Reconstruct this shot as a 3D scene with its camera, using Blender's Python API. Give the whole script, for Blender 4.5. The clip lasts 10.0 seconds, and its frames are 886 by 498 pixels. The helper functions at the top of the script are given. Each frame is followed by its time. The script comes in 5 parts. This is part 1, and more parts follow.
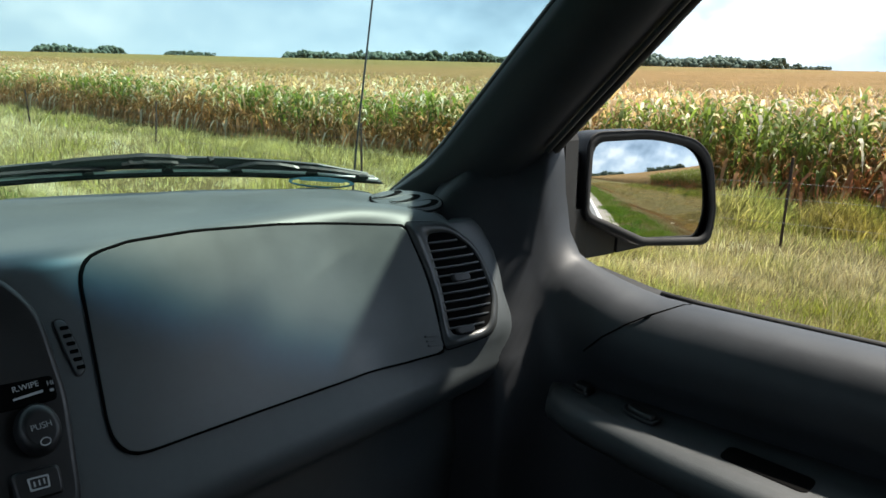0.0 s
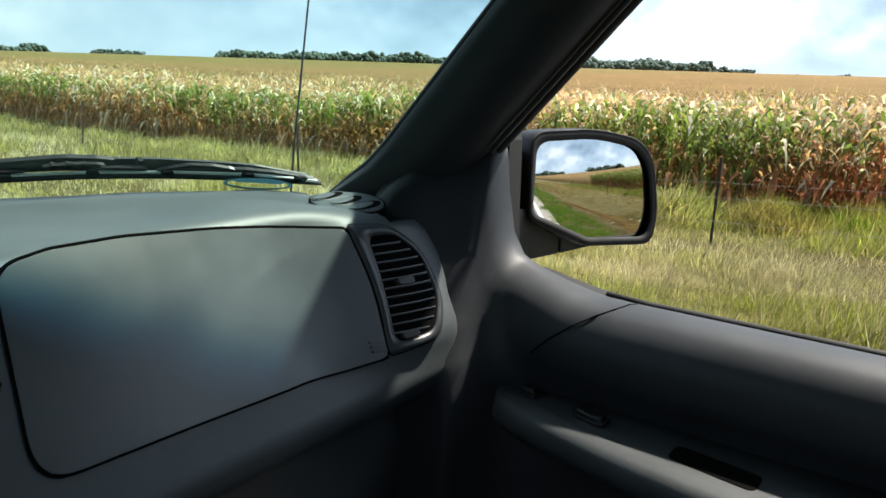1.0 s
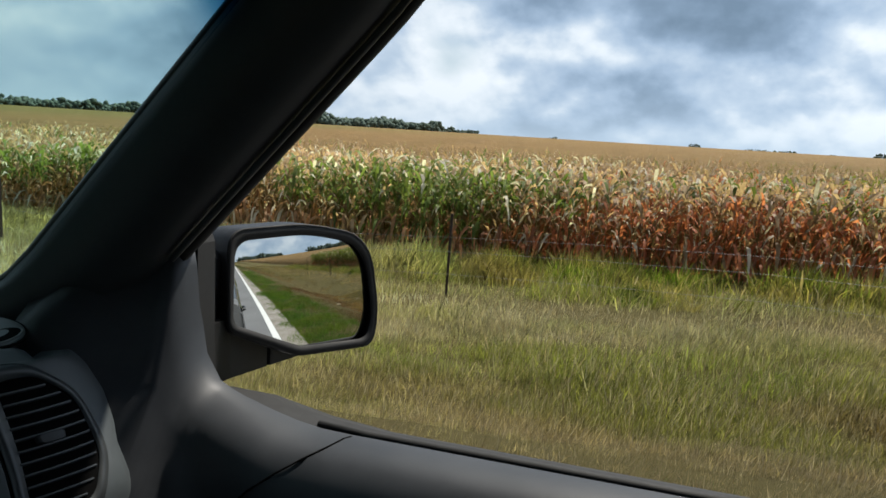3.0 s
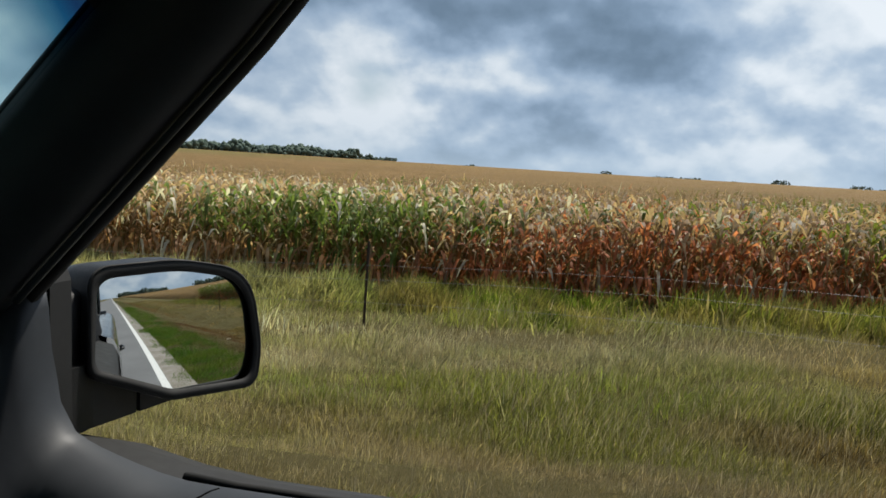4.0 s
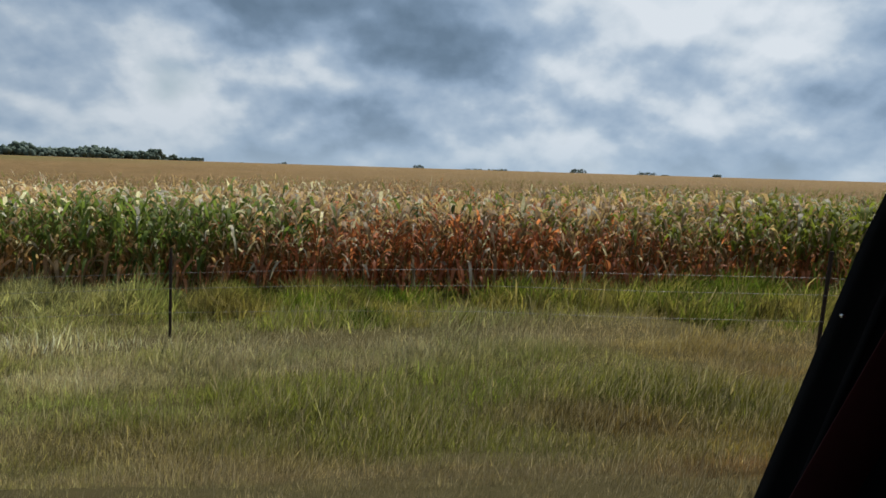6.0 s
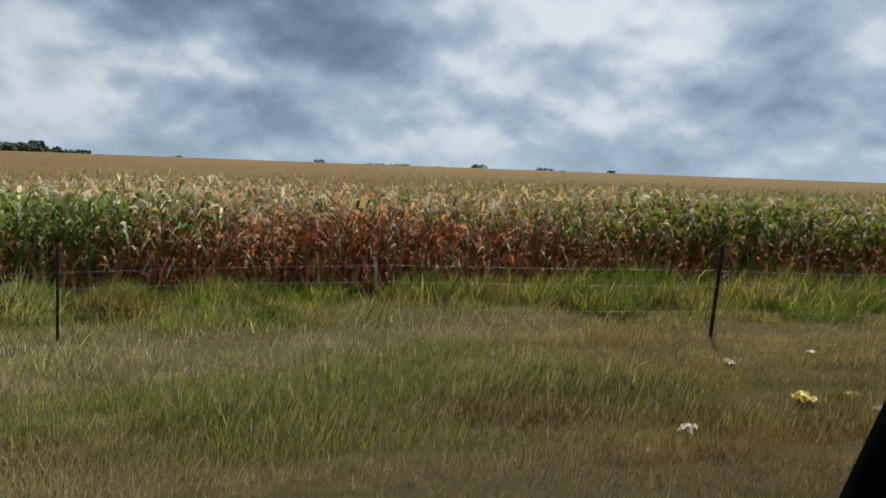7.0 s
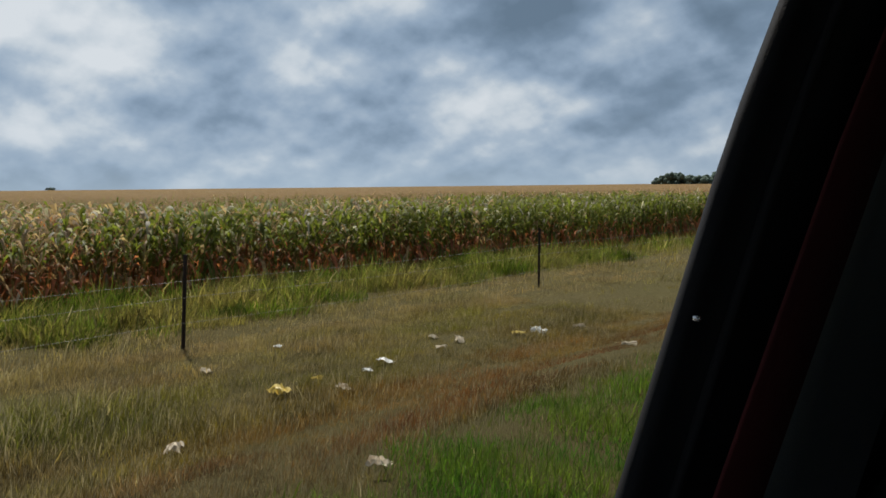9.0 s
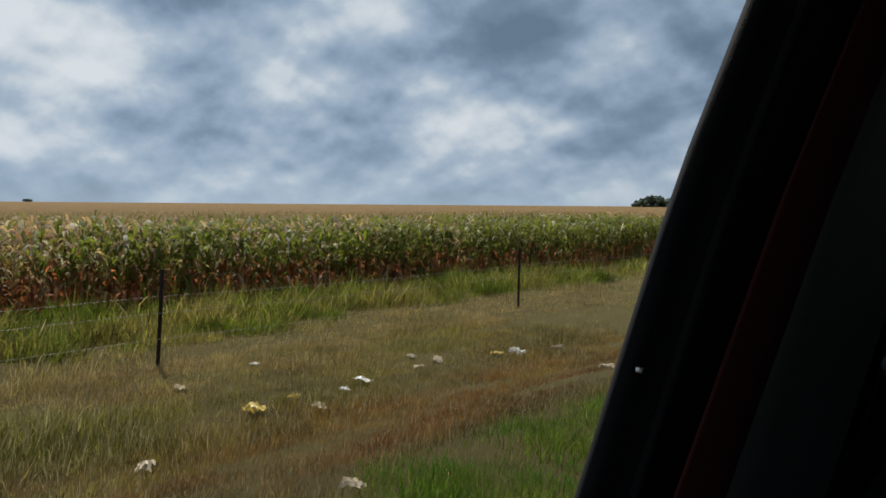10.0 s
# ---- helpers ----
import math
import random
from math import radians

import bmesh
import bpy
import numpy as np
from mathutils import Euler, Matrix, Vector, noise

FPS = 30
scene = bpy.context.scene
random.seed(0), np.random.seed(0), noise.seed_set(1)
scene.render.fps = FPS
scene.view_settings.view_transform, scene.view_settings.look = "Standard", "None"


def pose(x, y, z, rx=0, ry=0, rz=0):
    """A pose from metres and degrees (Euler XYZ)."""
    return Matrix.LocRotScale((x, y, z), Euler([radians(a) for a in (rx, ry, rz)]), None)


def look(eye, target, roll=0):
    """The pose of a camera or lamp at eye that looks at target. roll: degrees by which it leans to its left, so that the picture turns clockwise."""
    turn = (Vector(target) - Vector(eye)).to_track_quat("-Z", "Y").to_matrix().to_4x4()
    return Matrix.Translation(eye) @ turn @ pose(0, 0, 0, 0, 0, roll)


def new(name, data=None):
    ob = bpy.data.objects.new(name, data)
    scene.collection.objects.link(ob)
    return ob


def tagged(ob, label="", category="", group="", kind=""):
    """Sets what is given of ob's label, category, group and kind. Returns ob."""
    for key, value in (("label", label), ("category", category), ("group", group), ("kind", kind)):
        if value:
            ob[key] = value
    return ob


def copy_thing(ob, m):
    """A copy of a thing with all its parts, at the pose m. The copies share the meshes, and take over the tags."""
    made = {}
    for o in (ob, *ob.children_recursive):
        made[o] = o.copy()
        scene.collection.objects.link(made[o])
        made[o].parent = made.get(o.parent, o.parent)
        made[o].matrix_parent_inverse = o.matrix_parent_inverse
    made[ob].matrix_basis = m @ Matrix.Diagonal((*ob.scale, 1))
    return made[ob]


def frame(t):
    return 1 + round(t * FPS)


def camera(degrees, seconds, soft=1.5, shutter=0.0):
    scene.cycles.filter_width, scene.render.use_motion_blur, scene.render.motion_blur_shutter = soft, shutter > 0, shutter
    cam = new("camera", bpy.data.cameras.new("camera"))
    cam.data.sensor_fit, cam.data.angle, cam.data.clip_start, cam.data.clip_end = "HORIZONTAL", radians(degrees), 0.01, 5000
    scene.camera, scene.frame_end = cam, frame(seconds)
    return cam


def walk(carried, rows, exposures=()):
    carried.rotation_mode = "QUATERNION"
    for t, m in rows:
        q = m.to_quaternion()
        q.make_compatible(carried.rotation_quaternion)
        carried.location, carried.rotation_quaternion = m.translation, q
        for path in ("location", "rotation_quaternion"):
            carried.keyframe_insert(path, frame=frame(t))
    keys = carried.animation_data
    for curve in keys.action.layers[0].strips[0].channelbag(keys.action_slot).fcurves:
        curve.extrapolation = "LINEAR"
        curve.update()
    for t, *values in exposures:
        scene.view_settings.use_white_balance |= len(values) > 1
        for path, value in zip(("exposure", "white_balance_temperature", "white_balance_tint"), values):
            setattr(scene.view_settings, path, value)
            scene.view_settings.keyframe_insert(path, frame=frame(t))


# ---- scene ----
# Car frame: x to the car's right, y ahead, z up from the road. The car stands on the road's right lane.
cam = camera(59.94, 10.0, soft=1.6)
# seconds, eye x y z, heading clockwise from straight ahead, pitch, roll
ROWS = [
    (0, -0.150, -0.000, 1.550, 48.84, -13.61, -1.31),
    (0.5, -0.148, 0.004, 1.550, 50.46, -13.05, -1.20),
    (1, -0.135, 0.020, 1.546, 53.43, -13.43, -1.68),
    (1.5, -0.099, 0.036, 1.558, 58.99, -11.78, -3.12),
    (2, -0.045, 0.052, 1.577, 64.50, -9.81, -2.90),
    (2.5, 0.007, 0.054, 1.587, 70.95, -8.43, -3.38),
    (2.7, 0.013, 0.054, 1.588, 71.90, -8.50, -3.45),
    (3.8, 0.060, 0.034, 1.595, 75.95, -6.95, -3.48),
    (4, 0.067, 0.019, 1.596, 78.48, -6.19, -3.47),
    (4.5, 0.130, -0.006, 1.607, 83.20, -4.93, -1.72),
    (5, 0.165, -0.066, 1.624, 88.17, -5.22, -1.14),
    (5.5, 0.177, -0.071, 1.621, 90.18, -5.16, -1.29),
    (6, 0.209, -0.074, 1.611, 92.24, -5.85, -1.78),
    (6.2, 0.225, -0.070, 1.611, 92.70, -5.20, -1.80),
    (7.3, 0.345, 0.015, 1.619, 105.60, -5.70, -2.60),
    (7.5, 0.370, 0.023, 1.619, 110.88, -4.88, -2.73),
    (8, 0.480, 0.021, 1.598, 123.84, -4.79, 0.06),
    (8.5, 0.541, -0.002, 1.598, 135.11, -3.85, 0.02),
    (9, 0.558, -0.046, 1.581, 138.81, -4.56, 0.63),
    (9.5, 0.547, -0.061, 1.601, 139.60, -3.46, 1.46),
    (10, 0.550, -0.062, 1.592, 140.17, -3.17, -0.43),
]
walk(cam, [(t, pose(x, y, z, 90 + p, r, -a)) for t, x, y, z, a, p, r in ROWS],
     exposures=[(0, 1.10, 6700, 10), (1.5, 1.10, 6700, 10), (2, 0.95, 6680, 10), (2.5, 0.62, 6650, 10), (4, 0.02, 6550, 10), (4.5, 0.07, 6550, 10), (5.5, -0.18, 6500, 10),
                (7.5, -0.22, 6550, 10), (8.5, -0.26, 6620, 10), (10, -0.28, 6620, 10)])

# ---- world and sun ----
SUN_HEADING, SUN_HEIGHT = 118.0, 57.0
BANKS = [(93, 9.5, 11, 4.5, 0.12), (86, 3.6, 12, 1.6, 0.05), (144, 10.5, 10, 4.5, 0.13), (127, 9.5, 6, 4.5, -0.06), (156, 9, 8, 4.5, 0.07), (121, 11.5, 6, 3, 0.06),
         (74, 7.5, 7, 4.5, -0.06), (107.5, 8.5, 4.0, 6, -0.09), (120, 4.0, 13, 2.0, -0.07), (67, 12, 8, 5, -0.05)]


def make_world():
    world = bpy.data.worlds.new("sky")
    scene.world = world
    world.use_nodes = True
    nt = world.node_tree
    N, L = nt.nodes, nt.links
    N.clear()
    out, bg = N.new("ShaderNodeOutputWorld"), N.new("ShaderNodeBackground")
    sky = N.new("ShaderNodeTexSky")
    sky.sky_type, sky.sun_disc = "NISHITA", False
    sky.sun_elevation, sky.sun_rotation = radians(SUN_HEIGHT), radians(SUN_HEADING)
    sky.altitude, sky.air_density, sky.dust_density, sky.ozone_density = 300, 1.0, 1.2, 1.0
    co, sep = N.new("ShaderNodeTexCoord"), N.new("ShaderNodeSeparateXYZ")
    L.new(co.outputs["Generated"], sep.inputs[0])

    def mth(op, a, b=None, clamp=False):
        n = N.new("ShaderNodeMath")
        n.operation, n.use_clamp = op, clamp
        for i, v in enumerate((a, b)):
            if v is None:
                continue
            if isinstance(v, (int, float)):
                n.inputs[i].default_value = v
            else:
                L.new(v, n.inputs[i])
        return n.outputs[0]

    # the cloud deck is flat: looked at along it, it closes up towards the horizon
    height = mth("MAXIMUM", sep.outputs["Z"], 0.0)
    reach = mth("ADD", height, 0.62)
    comb = N.new("ShaderNodeCombineXYZ")
    L.new(mth("DIVIDE", sep.outputs["X"], reach), comb.inputs[0]), L.new(mth("DIVIDE", sep.outputs["Y"], reach), comb.inputs[1])

    def cloud(scale, detail, rough, shift, warp=0.0, inward=1.0):
        m = N.new("ShaderNodeMapping")
        m.inputs["Location"].default_value = shift
        m.inputs["Scale"].default_value = (scale * inward,) * 3
        L.new(comb.outputs[0], m.inputs["Vector"])
        n = N.new("ShaderNodeTexNoise")
        n.inputs["Scale"].default_value, n.inputs["Detail"].default_value = 1.0, detail
        n.inputs["Roughness"].default_value, n.inputs["Distortion"].default_value = rough, warp
        L.new(m.outputs[0], n.inputs["Vector"])
        return n.outputs["Fac"]

    def ramp(fac, *stops):
        n = N.new("ShaderNodeValToRGB")
        while len(n.color_ramp.elements) < len(stops):
            n.color_ramp.elements.new(0.5)
        for e, (p, c) in zip(n.color_ramp.elements, stops):
            e.position, e.color = p, (*c, 1)
        L.new(fac, n.inputs[0])
        return n.outputs["Color"]

    def mix(fac, a, b):
        n = N.new("ShaderNodeMix")
        n.data_type = "RGBA"
        for k, v in ((0, fac), (6, a), (7, b)):
            if isinstance(v, (int, float)):
                n.inputs[k].default_value = v
            elif isinstance(v, tuple):
                n.inputs[k].default_value = (*v, 1)
            else:
                L.new(v, n.inputs[k])
        return n.outputs[2]

    blue = N.new("ShaderNodeVectorMath")
    blue.operation = "SCALE"
    blue.inputs["Scale"].default_value = 0.085
    L.new(sky.outputs[0], blue.inputs[0])
    # heavy banks and bright gaps of the deck: heading, height, half widths in degrees, thickness
    bearing = mth("ARCTAN2", sep.outputs["X"], sep.outputs["Y"])
    bank = None
    for a, e, w, h, k in BANKS:
        u = mth("POWER", mth("ABSOLUTE", mth("DIVIDE", mth("SUBTRACT", bearing, radians(a)), radians(w))), 2.0)
        v = mth("POWER", mth("ABSOLUTE", mth("DIVIDE", mth("SUBTRACT", height, math.sin(radians(e))), radians(h))), 2.0)
        g = mth("MULTIPLY", mth("EXPONENT", mth("MULTIPLY", mth("ADD", u, v), -1.0)), k)
        bank = g if bank is None else mth("ADD", bank, g)
    body = cloud(3.0, 10, 0.46, (2.3, 4.4, 0))
    above = cloud(3.0, 10, 0.46, (2.3, 4.4, 0), 0.0, 0.975)
    fine = cloud(13.0, 7, 0.55, (0.4, 7.7, 0))
    lit = mth("MULTIPLY", mth("SUBTRACT", body, above), 2.0)
    # the deck is an even veil ahead of the car
    ahead = mth("POWER", mth("ABSOLUTE", mth("DIVIDE", mth("SUBTRACT", bearing, radians(22)), radians(34))), 4.0)
    ahead = mth("MULTIPLY", mth("EXPONENT", mth("MULTIPLY", ahead, -1.0)), 0.72)
    body = mth("SUBTRACT", body, mth("MULTIPLY", mth("SUBTRACT", body, 0.475), ahead))
    deep = mth("ADD", mth("ADD", body, bank), mth("MULTIPLY", mth("SUBTRACT", fine, 0.5), 0.07))
    shade = mth("SUBTRACT", deep, mth("MULTIPLY", lit, mth("SUBTRACT", 1.0, ahead)))
    tone = ramp(shade, (0.34, (0.80, 0.87, 0.94)), (0.41, (0.66, 0.75, 0.84)), (0.47, (0.47, 0.585, 0.72)), (0.55, (0.335, 0.455, 0.61)), (0.63, (0.225, 0.325, 0.455)), (0.73, (0.16, 0.24, 0.34)))
    veil = cloud(2.2, 7, 0.55, (8.1, 1.7, 0), 0.2)
    base = mix(ramp(veil, (0.35, (0.45, 0.45, 0.45)), (0.65, (0.95, 0.95, 0.95))), blue.outputs[0], (0.50, 0.64, 0.76))
    skyc = mix(ramp(deep, (0.20, (0, 0, 0)), (0.36, (1, 1, 1))), base, tone)
    # haze towards the horizon
    low = mth("POWER", mth("SUBTRACT", 1.0, mth("MAXIMUM", sep.outputs["Z"], 0.0), True), 26.0)
    skyc = mix(mth("MULTIPLY", low, 0.7), skyc, (0.47, 0.60, 0.73))
    # the sky is deeper away from the sun
    side = mth("ADD", mth("MULTIPLY", sep.outputs["X"], math.sin(radians(SUN_HEADING))), mth("MULTIPLY", sep.outputs["Y"], math.cos(radians(SUN_HEADING))))
    L.new(skyc, bg.inputs[0])
    L.new(mth("ADD", mth("MULTIPLY", side, 0.27), 0.74), bg.inputs[1])
    L.new(bg.outputs[0], out.inputs[0])


make_world()
sun_data = bpy.data.lights.new("sun", "SUN")
sun_data.energy, sun_data.angle, sun_data.color = 5.0, radians(2.0), (1.0, 0.95, 0.86)
sun = new("sun", sun_data)
SH, SE = radians(SUN_HEADING), radians(SUN_HEIGHT)
sun.matrix_world = look((math.sin(SH) * math.cos(SE) * 50, math.cos(SH) * math.cos(SE) * 50, math.sin(SE) * 50), (0, 0, 0))


# ---- materials ----
class Mat:
    """A node material with small helpers for noise, ramps and mixing."""

    def __init__(self, name, rough=0.6, metal=0.0, spec=0.5):
        self.m = bpy.data.materials.new(name)
        self.m.use_nodes = True
        self.nt = self.m.node_tree
        self.b = self.nt.nodes["Principled BSDF"]
        self.b.inputs["Roughness"].default_value = rough
        self.b.inputs["Metallic"].default_value = metal
        self.b.inputs["Specular IOR Level"].default_value = spec

    def put(self, node, key, v):
        s = node.inputs[key]
        if hasattr(v, "is_output"):
            self.nt.links.new(v, s)
        elif isinstance(v, tuple) and len(v) == 3 and s.type == "RGBA":
            s.default_value = (*v, 1)
        else:
            s.default_value = v

    def coords(self, kind="Object"):
        n = self.nt.nodes.new("ShaderNodeTexCoord")
        return n.outputs[kind]

    def position(self):
        return self.nt.nodes.new("ShaderNodeNewGeometry").outputs["Position"]

    def island(self):
        return self.nt.nodes.new("ShaderNodeNewGeometry").outputs["Random Per Island"]

    def attr(self, name, out="Fac"):
        n = self.nt.nodes.new("ShaderNodeAttribute")
        n.attribute_name = name
        return n.outputs[out]

    def noise(self, vec, scale, detail=4, rough=0.55, dist=0.0):
        n = self.nt.nodes.new("ShaderNodeTexNoise")
        self.put(n, "Vector", vec), self.put(n, "Scale", scale), self.put(n, "Detail", detail)
        self.put(n, "Roughness", rough), self.put(n, "Distortion", dist)
        return n.outputs["Fac"]

    def voronoi(self, vec, scale):
        n = self.nt.nodes.new("ShaderNodeTexVoronoi")
        self.put(n, "Vector", vec), self.put(n, "Scale", scale)
        return n.outputs["Distance"], n.outputs["Color"]

    def ramp(self, fac, *stops):
        n = self.nt.nodes.new("ShaderNodeValToRGB")
        while len(n.color_ramp.elements) < len(stops):
            n.color_ramp.elements.new(0.5)
        for e, (p, c) in zip(n.color_ramp.elements, stops):
            e.position = p
            e.color = (*c, 1) if isinstance(c, tuple) else (c, c, c, 1)
        self.nt.links.new(fac, n.inputs[0])
        return n.outputs["Color"]

    def mix(self, fac, a, b, kind="MIX"):
        n = self.nt.nodes.new("ShaderNodeMix")
        n.data_type, n.blend_type = "RGBA", kind
        for k, v in ((0, fac), (6, a), (7, b)):
            if isinstance(v, tuple):
                v = (*v, 1)
            self.put(n, k, v)
        return n.outputs[2]

    def math(self, op, a, b=0.0):
        n = self.nt.nodes.new("ShaderNodeMath")
        n.operation = op
        self.put(n, 0, a), self.put(n, 1, b)
        return n.outputs[0]

    def base(self, v):
        self.put(self.b, "Base Color", v)
        return self

    def rough(self, v):
        self.put(self.b, "Roughness", v)
        return self

    def bump(self, height, strength=0.3, dist=0.01):
        n = self.nt.nodes.new("ShaderNodeBump")
        self.put(n, "Height", height)
        n.inputs["Strength"].default_value, n.inputs["Distance"].default_value = strength, dist
        self.nt.links.new(n.outputs[0], self.b.inputs["Normal"])
        return self


def grained(name, colour, rough, grain=900.0, strength=0.25, spec=0.4, wear=0.25):
    """Moulded plastic: fine leather grain, slow dusty unevenness."""
    k = Mat(name, rough, 0, spec)
    c = k.coords()
    d, _ = k.voronoi(c, grain)
    slow = k.noise(c, 9.0, 5, 0.6)
    fine = k.noise(c, 140.0, 3)
    lo = tuple(v * (1 - wear) for v in colour)
    hi = tuple(v * (1 + wear) for v in colour)
    k.base(k.mix(k.math("MULTIPLY", fine, 0.35), k.ramp(slow, (0.3, lo), (0.7, hi)), tuple(v * 1.5 for v in colour)))
    k.rough(k.ramp(slow, (0.3, rough - 0.06), (0.75, rough + 0.08)))
    k.bump(d, strength, 0.0006)
    return k.m


def plain(name, colour, rough=0.5, metal=0.0, var=0.12, scale=30.0):
    k = Mat(name, rough, metal)
    n = k.noise(k.coords(), scale, 5, 0.6)
    k.base(k.ramp(n, (0.3, tuple(v * (1 - var) for v in colour)), (0.7, tuple(v * (1 + var) for v in colour))))
    k.rough(k.ramp(n, (0.3, max(rough - 0.08, 0.02)), (0.7, min(rough + 0.08, 1))))
    return k.m


DASH = grained("dash_grain", (0.050, 0.059, 0.063), 0.5, 1400, 0.06, 0.6)
PANEL = grained("panel_grain", (0.029, 0.038, 0.041), 0.38, 1500, 0.05, 0.8)
DOOR = grained("door_grain", (0.029, 0.032, 0.037), 0.5, strength=0.10, spec=0.42)
TRIM = grained("pillar_grain", (0.028, 0.032, 0.035), 0.5, strength=0.12)
PILLAR = grained("middle_pillar_grain", (0.013, 0.013, 0.015), 0.75, spec=0.15)
ARM = grained("armrest_grain", (0.055, 0.059, 0.062), 0.5)
BLACK = plain("black_plastic", (0.012, 0.012, 0.013), 0.4)
RUBBER = plain("black_rubber", (0.01, 0.01, 0.01), 0.75)
# near-black for joints, and for sheets that paint shade inside openings
JOINT_SHADE = plain("joint_and_shade_black", (0.003, 0.003, 0.003), 0.95)
JOINT_SHADE.node_tree.nodes["Principled BSDF"].inputs["Specular IOR Level"].default_value = 0.05
VENT = grained("vent_plastic", (0.036, 0.040, 0.042), 0.34, 1500, 0.05, 0.5)
HOUSING = grained("mirror_housing", (0.010, 0.010, 0.011), 0.5, 700, 0.3)
CLOTH = grained("seat_cloth", (0.055, 0.058, 0.062), 0.95, 1500, 0.6, 0.1)
BELT = grained("belt_webbing", (0.055, 0.009, 0.010), 0.85, 1800, 0.5, 0.2)
LINER = grained("headliner_cloth", (0.16, 0.16, 0.157), 0.95, 1400, 0.4, 0.1)
PAINT = plain("dark_grey_paint", (0.055, 0.058, 0.062), 0.12, 0.3, 0.05, 4)
BRONZE = plain("bronze_cladding", (0.16, 0.09, 0.06), 0.3, 0.2, 0.08, 6)
CHROME = plain("bright_metal", (0.6, 0.6, 0.6), 0.2, 1.0)
WIPERMETAL = plain("wiper_metal", (0.055, 0.06, 0.064), 0.42, 0.2)
RAIL = plain("worn_rail", (0.78, 0.80, 0.80), 0.4, 0.2)
INK = plain("white_ink", (0.45, 0.46, 0.47), 0.6)
STICKER = plain("blue_print", (0.22, 0.62, 0.82), 0.5)
POSTMAT = plain("rusty_post_steel", (0.045, 0.03, 0.024), 0.75, 0.3, 0.4, 14)
WIRE = plain("weathered_wire", (0.26, 0.25, 0.24), 0.6, 0.4)
TARMAC_LINE = plain("worn_white_line", (0.72, 0.72, 0.7), 0.7, 0, 0.2, 25)


def mirror_material():
    k = Mat("mirror_silver", 0.015, 1.0)
    k.base((0.66, 0.69, 0.69))
    return k.m


def glass_material(name, tint, gloss):
    m = bpy.data.materials.new(name)
    m.use_nodes = True
    nt = m.node_tree
    nt.nodes.clear()
    out, mixn = nt.nodes.new("ShaderNodeOutputMaterial"), nt.nodes.new("ShaderNodeMixShader")
    tr, gl = nt.nodes.new("ShaderNodeBsdfTransparent"), nt.nodes.new("ShaderNodeBsdfGlossy")
    fr = nt.nodes.new("ShaderNodeFresnel")
    fr.inputs[0].default_value = gloss
    tr.inputs[0].default_value = (*tint, 1)
    gl.inputs["Roughness"].default_value = 0.01
    nt.links.new(fr.outputs[0], mixn.inputs[0])
    nt.links.new(tr.outputs[0], mixn.inputs[1])
    nt.links.new(gl.outputs[0], mixn.inputs[2])
    nt.links.new(mixn.outputs[0], out.inputs[0])
    return m


MIRROR = mirror_material()
SHIELD = glass_material("tinted_windshield", (0.97, 0.98, 0.98), 1.25)


def band_material():
    """The windshield's blue sun shade: its depth of tint is stored along the glass."""
    m = bpy.data.materials.new("blue_shade_band")
    m.use_nodes = True
    nt = m.node_tree
    nt.nodes.clear()
    out, tr, at = (nt.nodes.new("ShaderNode" + k) for k in ("OutputMaterial", "BsdfTransparent", "Attribute"))
    at.attribute_name = "tint"
    nt.links.new(at.outputs["Color"], tr.inputs[0])
    nt.links.new(tr.outputs[0], out.inputs[0])
    return m


BAND = band_material()
SIDEGLASS = glass_material("dark_side_glass", (0.36, 0.39, 0.38), 1.5)


def asphalt():
    k = Mat("worn_asphalt", 0.85)
    p = k.position()
    n1, n2 = k.noise(p, 0.6, 6, 0.6), k.noise(p, 60, 4, 0.7)
    k.base(k.mix(k.math("MULTIPLY", n2, 0.5), k.ramp(n1, (0.3, (0.10, 0.10, 0.105)), (0.7, (0.16, 0.16, 0.165))), (0.22, 0.22, 0.22)))
    return k.bump(n2, 0.5, 0.004).m


def soil():
    """Thatch and earth under the grass and in the fields."""
    k = Mat("thatch_soil", 0.95, 0, 0.1)
    p = k.position()
    n1, n2, n3 = k.noise(p, 0.35, 5, 0.6), k.noise(p, 3.5, 6, 0.65), k.noise(p, 40, 4, 0.7)
    c = k.ramp(n1, (0.32, (0.11, 0.085, 0.035)), (0.5, (0.12, 0.105, 0.04)), (0.68, (0.075, 0.09, 0.026)))
    c = k.mix(0.5, c, k.ramp(n2, (0.3, (0.045, 0.05, 0.016)), (0.7, (0.17, 0.135, 0.05))))
    c = k.mix(0.45, c, k.ramp(n3, (0.3, (0.05, 0.038, 0.016)), (0.75, (0.22, 0.16, 0.07))))
    n4 = k.noise(p, 170, 3, 0.7)
    c = k.mix(0.5, c, k.ramp(n4, (0.35, (0.035, 0.035, 0.012)), (0.65, (0.20, 0.165, 0.065))))
    k.base(c)
    return k.bump(n4, 1.0, 0.03).m


def gravel():
    k = Mat("pale_gravel", 0.9)
    p = k.position()
    d, col = k.voronoi(p, 55)
    n = k.noise(p, 2.5, 5, 0.6)
    k.base(k.mix(0.5, k.ramp(n, (0.35, (0.20, 0.17, 0.13)), (0.65, (0.40, 0.37, 0.32))), k.ramp(d, (0.0, (0.45, 0.42, 0.38)), (0.7, (0.14, 0.12, 0.10)))))
    return k.bump(d, 0.8, 0.01).m


